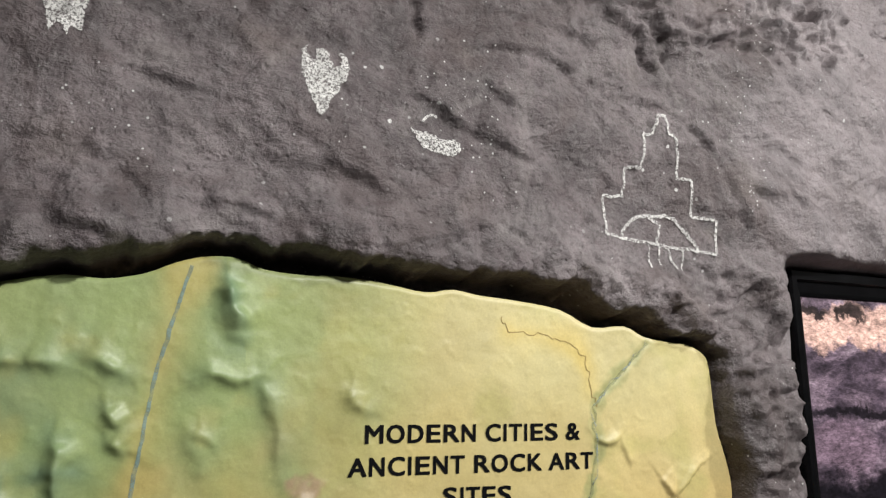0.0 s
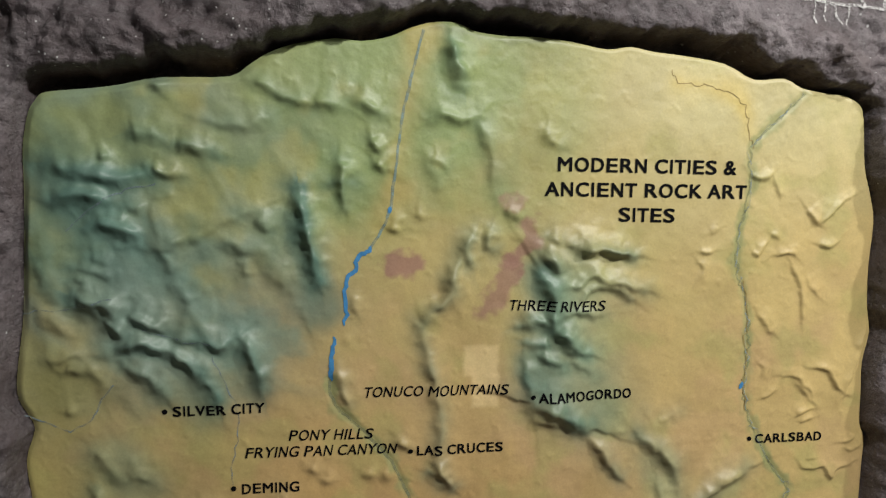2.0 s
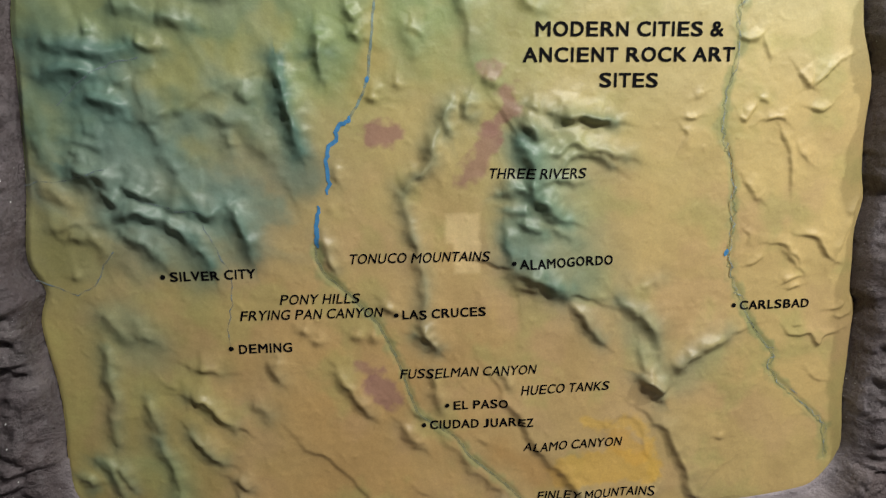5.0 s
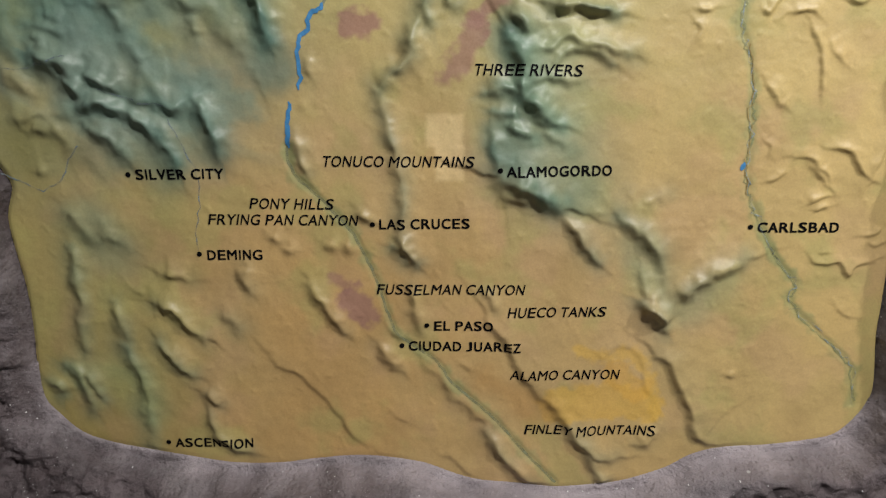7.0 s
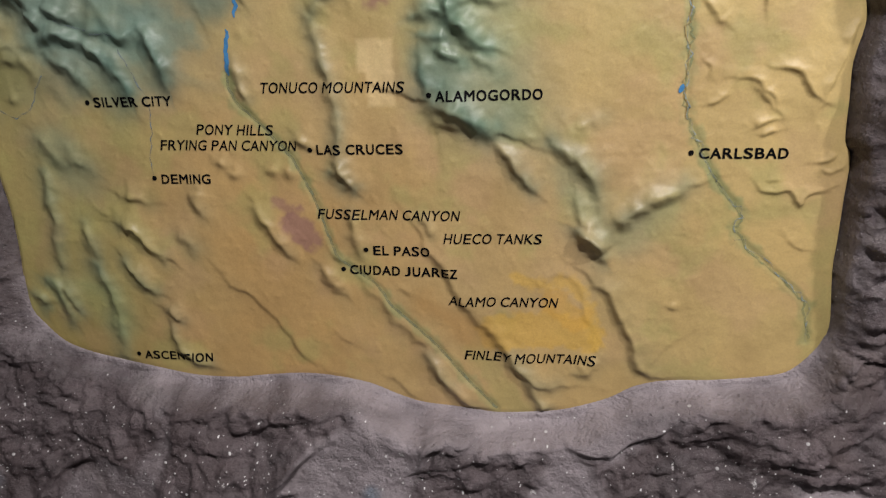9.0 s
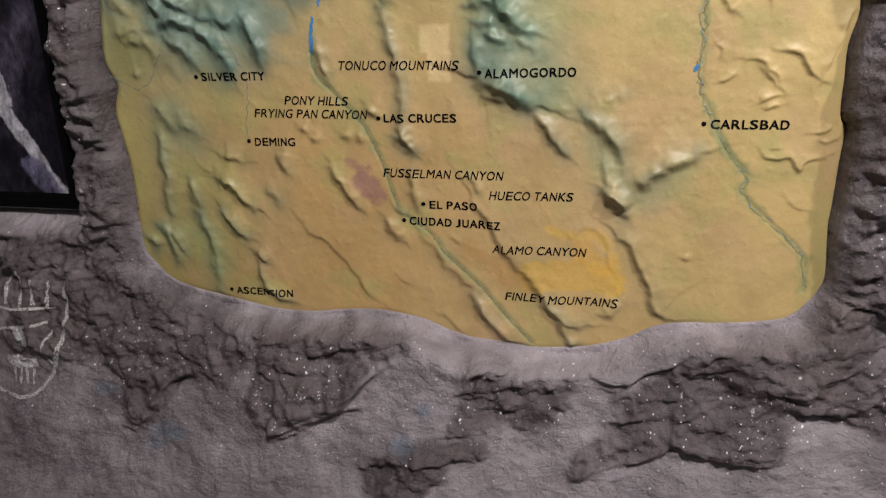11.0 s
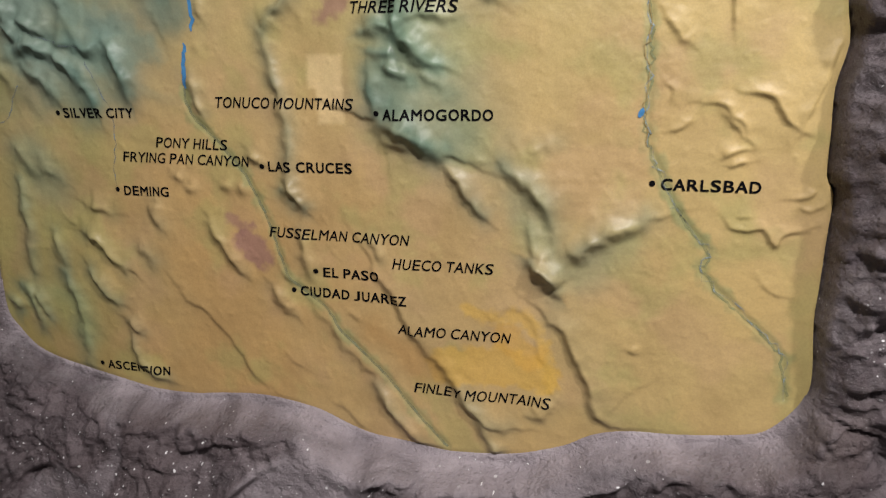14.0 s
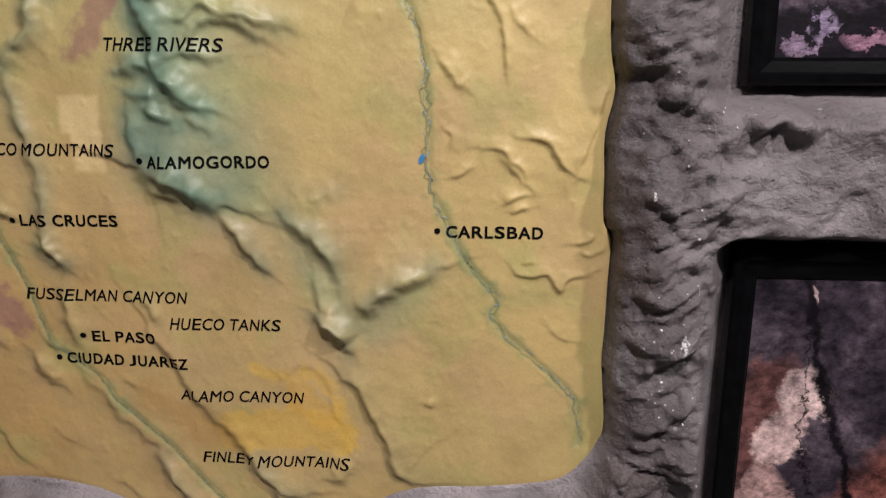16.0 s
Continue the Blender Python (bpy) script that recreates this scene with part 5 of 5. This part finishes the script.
def rock_height(x, z):
    """How far the rock stands out at a place."""
    x, z = np.asarray(x, float), np.asarray(z, float)
    j = np.clip(np.searchsorted(shape_x, x) - 1, 0, len(shape_x) - 2)
    i = np.clip(np.searchsorted(shape_z, z) - 1, 0, len(shape_z) - 2)
    u = (x - shape_x[j]) / (shape_x[j + 1] - shape_x[j])
    v = (z - shape_z[i]) / (shape_z[i + 1] - shape_z[i])
    return (shape[i, j] * (1 - u) + shape[i, j + 1] * u) * (1 - v) + (shape[i + 1, j] * (1 - u) + shape[i + 1, j + 1] * u) * v


# ---------------------------------------------------------------- room that closes the place
def slab(name, lo, hi, material, label, category):
    bm = bmesh.new()
    box(bm, lo[0], hi[0], lo[1], hi[1], lo[2], hi[2])
    return tagged(part(name, bm, material), label, category, kind="structure")


slab("floor", (-2.6, -4.2, -0.1), (2.6, 0.25, 0.0), CARPET, "plain dark grey carpeted floor of the room", "floor")
slab("ceiling", (-2.6, -4.2, 3.1), (2.6, 0.25, 3.2), CEILING, "plain off-white painted ceiling of the room", "ceiling")
slab("wall_west", (-2.75, -4.2, 0.0), (-2.6, 0.25, 3.1), PLASTER, "plain dark grey painted side wall", "wall")
slab("wall_east", (2.6, -4.2, 0.0), (2.75, 0.25, 3.1), PLASTER, "plain dark grey painted side wall", "wall")
slab("wall_south", (-2.75, -4.35, 0.0), (2.75, -4.2, 3.1), PLASTER, "plain dark grey painted rear wall", "wall")
slab("wall_backing", (-2.6, 0.10, 0.0), (2.6, 0.25, 3.1), PLASTER, "plain dark backing behind the sculpted rock", "wall")


# ---------------------------------------------------------------- white rock paintings
def painting(name, label):
    return tagged(new(name), label, "rock painting", "white paintings on the rock")


def stroke(parent, line, width, per=5, seed=1, name="stroke"):
    return ribbon(name, line, width, CHALK, 0.0016, rock_height, parent, "", 0.004, per, seed)


def patch(parent, line, name="patch"):
    """A filled painted shape, laid on the rock in small squares with a ragged edge."""
    edge = spline(line, 4, True)
    lo, hi = edge.min(0) - 0.004, edge.max(0) + 0.004
    px, pz = np.meshgrid(np.arange(lo[0], hi[0], 0.0016), np.arange(lo[1], hi[1], 0.0016))
    jx, jz = px + 0.004 * fractal(px, pz, 110, 2, 501), pz + 0.004 * fractal(px, pz, 110, 2, 511)
    ok = inside(jx, jz, edge)
    num = np.full(px.shape, -1)
    num[ok] = np.arange(ok.sum())
    f = np.stack([num[:-1, :-1], num[:-1, 1:], num[1:, 1:], num[1:, :-1]], -1).reshape(-1, 4)
    v = np.stack([px, -(rock_height(px, pz) + 0.0016), pz], -1)[ok]
    return sheet(name, v, f[(f >= 0).all(1)], CHALK, parent)


tower = painting("stepped_tower_painting", "white outline of a stepped tower painted on rock")
STEPS = [(0.462, 1.950), (0.496, 1.951), (0.499, 1.998), (0.528, 2.000), (0.533, 2.057), (0.549, 2.057), (0.556, 2.089), (0.573, 2.089), (0.575, 2.058),
         (0.594, 2.054), (0.594, 1.992), (0.624, 1.989), (0.626, 1.930), (0.672, 1.928), (0.666, 1.871), (0.575, 1.880), (0.461, 1.888), (0.462, 1.950)]
for k, (a, b) in enumerate(zip(STEPS, STEPS[1:])):
    m = ((a[0] + b[0]) / 2, (a[1] + b[1]) / 2)
    stroke(tower, [a, m, b], 0.0054, 5, k)
stroke(tower, [(0.494, 1.888), (0.504, 1.907), (0.523, 1.921), (0.556, 1.926), (0.588, 1.926), (0.609, 1.907), (0.625, 1.888), (0.630, 1.875)], 0.0058, 5, 31)
stroke(tower, [(0.547, 1.922), (0.566, 1.911), (0.560, 1.892), (0.566, 1.875)], 0.0055, 5, 32)
for k, (a, b) in enumerate((((0.543, 1.882), (0.544, 1.842)), ((0.564, 1.874), (0.563, 1.846)), ((0.581, 1.876), (0.592, 1.841)), ((0.608, 1.878), (0.604, 1.840)))):
    stroke(tower, [a, ((a[0] + b[0]) / 2 + 0.001, (a[1] + b[1]) / 2), b], 0.0036, 5, 40 + k)

shield = painting("pointed_shield_painting", "solid white pointed shield shape with two horns, painted on rock")
patch(shield, [(-0.005, 2.103), (-0.013, 2.091), (-0.014, 2.063), (-0.005, 2.041), (0.013, 2.000), (0.030, 2.026), (0.044, 2.049), (0.053, 2.075), (0.049, 2.094),
               (0.038, 2.101), (0.041, 2.086), (0.034, 2.075), (0.027, 2.086), (0.022, 2.099), (0.007, 2.099), (0.004, 2.082), (-0.002, 2.087)])
blob = painting("ragged_blot_painting", "solid white ragged blot with a curved stroke above, painted on rock")
patch(blob, [(0.140, 2.006), (0.160, 2.004), (0.185, 1.997), (0.213, 1.997), (0.214, 1.978), (0.190, 1.972), (0.160, 1.978), (0.146, 1.994)])
stroke(blob, [(0.155, 2.016), (0.166, 2.028), (0.180, 2.028)], 0.004, 5, 51)
fringe = painting("fringed_patch_painting", "solid white patch with a fringed foot, painted on rock")
patch(fringe, [(-0.325, 2.15), (-0.318, 2.107), (-0.310, 2.080), (-0.304, 2.061), (-0.298, 2.071), (-0.291, 2.069), (-0.286, 2.050), (-0.282, 2.071), (-0.269, 2.067),
               (-0.269, 2.095), (-0.265, 2.119), (-0.258, 2.15)])
bud = painting("forked_spot_painting", "small solid white forked spot, painted on rock")
patch(bud, [(-0.402, 1.874), (-0.398, 1.856), (-0.390, 1.840), (-0.384, 1.837), (-0.379, 1.855), (-0.372, 1.863), (-0.378, 1.876), (-0.386, 1.886), (-0.389, 1.868), (-0.395, 1.867)])
arrow = painting("dripping_line_painting", "thin white dripping line with a pointed end, painted on rock")
stroke(arrow, [(-0.376, 2.060), (-0.373, 2.018), (-0.370, 1.956)], 0.0048, 6, 61)
patch(arrow, [(-0.376, 1.962), (-0.364, 1.962), (-0.363, 1.946), (-0.370, 1.934), (-0.377, 1.948)])

# a mask figure, simplified to a rounded outline with plain bars
mask_shape = painting("rounded_mask_painting", "white outline of a rounded barred shape on rock")
stroke(mask_shape, [(-0.888, 0.745), (-0.890, 0.688), (-0.901, 0.615), (-0.926, 0.554), (-0.963, 0.498), (-1.009, 0.468), (-1.064, 0.474), (-1.108, 0.493), (-1.14, 0.55)], 0.009, 6, 71)
stroke(mask_shape, [(-1.12, 0.684), (-1.072, 0.684), (-0.918, 0.686)], 0.006, 6, 72)
for k, (a, b) in enumerate((((-1.032, 0.758), (-1.039, 0.693)), ((-0.994, 0.774), (-1.001, 0.688)), ((-0.964, 0.754), (-0.975, 0.690)), ((-0.928, 0.749), (-0.936, 0.685)), ((-0.888, 0.747), (-0.893, 0.674)))):
    stroke(mask_shape, [a, ((a[0] + b[0]) / 2 - 0.002, (a[1] + b[1]) / 2), b], 0.008, 5, 80 + k)
stroke(mask_shape, [(-1.068, 0.633), (-1.01, 0.642), (-0.939, 0.652)], 0.007, 6, 91)
patch(mask_shape, [(-1.022, 0.640), (-0.990, 0.640), (-0.990, 0.595), (-1.022, 0.595)])
patch(mask_shape, [(-1.060, 0.565), (-0.985, 0.562), (-0.983, 0.540), (-1.050, 0.538)])
for k, x in enumerate((-1.043, -1.024, -1.006, -0.990)):
    stroke(mask_shape, [(x, 0.536), (x + 0.001, 0.518), (x, 0.500)], 0.007, 5, 100 + k)
stroke(mask_shape, [(-0.928, 0.635), (-0.951, 0.597), (-0.937, 0.553), (-0.912, 0.600), (-0.900, 0.637)], 0.006, 6, 110)

# loose dabs of white paint on the pillars and the rock
dabs = random.Random(8)
SPOTS = [(0.799, 0.985, 0.012, 0.034), (0.815, 1.055, 0.006, 0.020), (0.835, 0.955, 0.005, 0.018), (0.745, 1.175, 0.007, 0.018), (0.84, 0.93, 0.005, 0.012),
         (-0.795, 0.965, 0.006, 0.022), (-0.79, 1.23, 0.006, 0.026), (-0.765, 1.30, 0.006, 0.018), (0.24, 0.535, 0.012, 0.010), (0.015, 0.60, 0.010, 0.010),
         (-0.15, 0.46, 0.010, 0.012), (-0.30, 0.545, 0.010, 0.008), (0.47, 0.60, 0.007, 0.016), (0.36, 0.52, 0.010, 0.009), (0.60, 0.58, 0.008, 0.016)]
for sx, sz, sw, sh in SPOTS:
    ring_of = [(sx + sw / 2 * math.cos(a) * dabs.uniform(0.6, 1.2), sz + sh / 2 * math.sin(a) * dabs.uniform(0.6, 1.2)) for a in np.arange(8) * math.pi / 4]
    dab = patch(None, ring_of, "paint_dab")
    tagged(dab, "small dab of white paint on the rock", "paint dab", "white paint dabs")


# spatter of white paint below the map and along its sides, too fine to count
flick = random.Random(21)
verts, faces = [], []
for k in range(900):
    if k % 5:
        fx, fz = flick.uniform(-0.85, 0.85), flick.gauss(0.56, 0.07)
    else:
        fx, fz = flick.choice((-0.79, 0.79)) + flick.gauss(0, 0.03), flick.uniform(0.8, 1.7)
    close = to_segments(np.array([fx]), np.array([fz]), ring[::3], True)[0][0] < 0.05
    if inside(np.array([fx]), np.array([fz]), ring)[0] or fz < 0.2 or (close and k % 3):
        continue
    size, turn, thin = flick.uniform(0.0006, 0.0022) * (1.8 if k % 13 == 0 else 1), flick.uniform(0, 3.1), flick.uniform(0.45, 1.0)
    start = len(verts)
    for a in range(6):
        r = size * flick.uniform(0.6, 1.15)
        u, v = r * math.cos(a * math.pi / 3), r * thin * math.sin(a * math.pi / 3)
        x, z = fx + u * math.cos(turn) - v * math.sin(turn), fz + u * math.sin(turn) + v * math.cos(turn)
        verts.append((x, -float(rock_height(x, z)) - 0.0022, z))
    faces += [(start, start + 1, start + 2, start + 3), (start, start + 3, start + 4, start + 5)]
spatter = sheet("paint_spatter", np.array(verts), np.array(faces), plain("white_paint_spots", (0.62, 0.61, 0.60), 0.7, 200, 0.2))
tagged(spatter, "fine spatter of white paint on the rock", "paint spatter", kind="stuff")


# ---------------------------------------------------------------- framed photographs
def framed_picture(bounds, material, label, turn):
    x0, x1, z0, z1 = bounds
    wide, tall, side_bar, top_bar, deep = x1 - x0, z1 - z0, 0.035, 0.046, 0.03
    thing = tagged(new("framed_picture"), label, "framed picture", "black-framed photographs in the rock")
    thing.matrix_world = turn
    corners = [(0, 0), (wide, 0), (wide, tall), (0, tall)]
    inner = [(side_bar, side_bar), (wide - side_bar, side_bar), (wide - side_bar, tall - top_bar), (side_bar, tall - top_bar)]
    # the rail's section: share of its breadth and height
    profile = [(0.0, 0.0), (0.0, 0.86), (0.09, 1.0), (0.40, 1.0), (0.48, 0.72), (0.86, 0.62), (1.0, 0.5), (1.0, 0.0)]
    for k in range(4):
        bm = bmesh.new()
        ends = []
        for (ox, oz), (ix, iz) in ((corners[k], inner[k]), (corners[(k + 1) % 4], inner[(k + 1) % 4])):
            ends.append([bm.verts.new((ox + (ix - ox) * w, -h * deep, oz + (iz - oz) * w)) for w, h in profile])
        n = len(profile)
        for q in range(n):
            bm.faces.new((ends[0][q], ends[0][(q + 1) % n], ends[1][(q + 1) % n], ends[1][q]))
        bm.faces.new(ends[0])
        bm.faces.new(ends[1][::-1])
        bmesh.ops.recalc_face_normals(bm, faces=bm.faces)
        part("frame_rail", bm, BLACK, thing, "black lacquered moulded rail")
    bm = bmesh.new()
    box(bm, side_bar - 0.006, wide - side_bar + 0.006, -0.012, -0.004, side_bar - 0.006, tall - top_bar + 0.006)
    part("photograph", bm, material, thing)
    return thing


PINK = photo_material("photo_of_cliffs", [(0.30, (0.012, 0.009, 0.014)), (0.47, (0.07, 0.05, 0.07)), (0.58, (0.16, 0.115, 0.15)), (0.72, (0.30, 0.23, 0.28))], 11, (1, 1, 2.2),
                      [(0.25, 0.465, 0.5, 0.045, 0, (0.66, 0.42, 0.36)), (0.055, 0.495, 0.04, 0.012, 0.6, (0.006, 0.005, 0.007)), (0.15, 0.488, 0.05, 0.018, 0.5, (0.006, 0.005, 0.007)),
                       (0.022, 0.35, 0.012, 0.10, -0.15, (0.008, 0.006, 0.009)), (0.10, 0.25, 0.10, 0.042, 0, (0.17, 0.115, 0.155)), (0.35, 0.305, 0.4, 0.014, 0, (0.008, 0.006, 0.009)),
                       (0.35, 0.15, 0.6, 0.065, 0, (0.006, 0.005, 0.008)), (0.40, 0.06, 0.6, 0.06, 0, (0.004, 0.003, 0.005)), (0.094, 0.072, 0.016, 0.018, 0.4, (0.22, 0.17, 0.25)),
                       (0.068, 0.050, 0.026, 0.010, 1.2, (0.20, 0.14, 0.20)), (0.165, 0.054, 0.050, 0.015, 0, (0.25, 0.13, 0.18))])
RED = photo_material("photo_of_red_rock", [(0.30, (0.010, 0.008, 0.012)), (0.48, (0.035, 0.026, 0.036)), (0.62, (0.075, 0.056, 0.07)), (0.76, (0.13, 0.095, 0.11))], 7, (1.0, 1, 1.3),
                     [(0.065, 0.30, 0.05, 0.13, 0.1, (0.14, 0.06, 0.055)), (0.40, 0.15, 0.26, 0.16, 0, (0.22, 0.075, 0.06)), (0.118, 0.345, 0.042, 0.052, -0.25, (0.58, 0.42, 0.40)),
                      (0.098, 0.275, 0.042, 0.055, 0.35, (0.50, 0.35, 0.33)), (0.068, 0.185, 0.042, 0.05, 0.2, (0.42, 0.26, 0.24)), (0.06, 0.08, 0.06, 0.06, 0, (0.26, 0.12, 0.10)),
                      (0.112, 0.497, 0.010, 0.014, -0.5, (0.46, 0.33, 0.31))], [(0.255, -0.30, 0.011), (0.150, -0.08, 0.0022)])
NIGHT = photo_material("photo_of_dark_rock", [(0.35, (0.006, 0.005, 0.008)), (0.55, (0.02, 0.017, 0.026)), (0.70, (0.07, 0.06, 0.085)), (0.80, (0.12, 0.10, 0.14))], 5, (1.5, 1, 0.8),
                       [(0.60, 0.19, 0.025, 0.20, -0.62, (0.42, 0.41, 0.44)), (0.64, 0.08, 0.04, 0.06, -0.6, (0.12, 0.11, 0.17)), (0.57, 0.30, 0.02, 0.09, -0.2, (0.36, 0.35, 0.38))])
u = PICTURES["upper"]
framed_picture(u, PINK, "photograph of purple and pink cliffs in a black moulded frame", pose(u[0], 0.028, u[2], -2.5, 0, 0))
b = PICTURES["lower"]
framed_picture(b, RED, "photograph of a red rock face in a black moulded frame", pose(b[0], 0.026, b[2]))
w = PICTURES["left"]
framed_picture(w, NIGHT, "photograph of dark rock with white streak, black frame", pose(w[0], 0.026, w[2]))
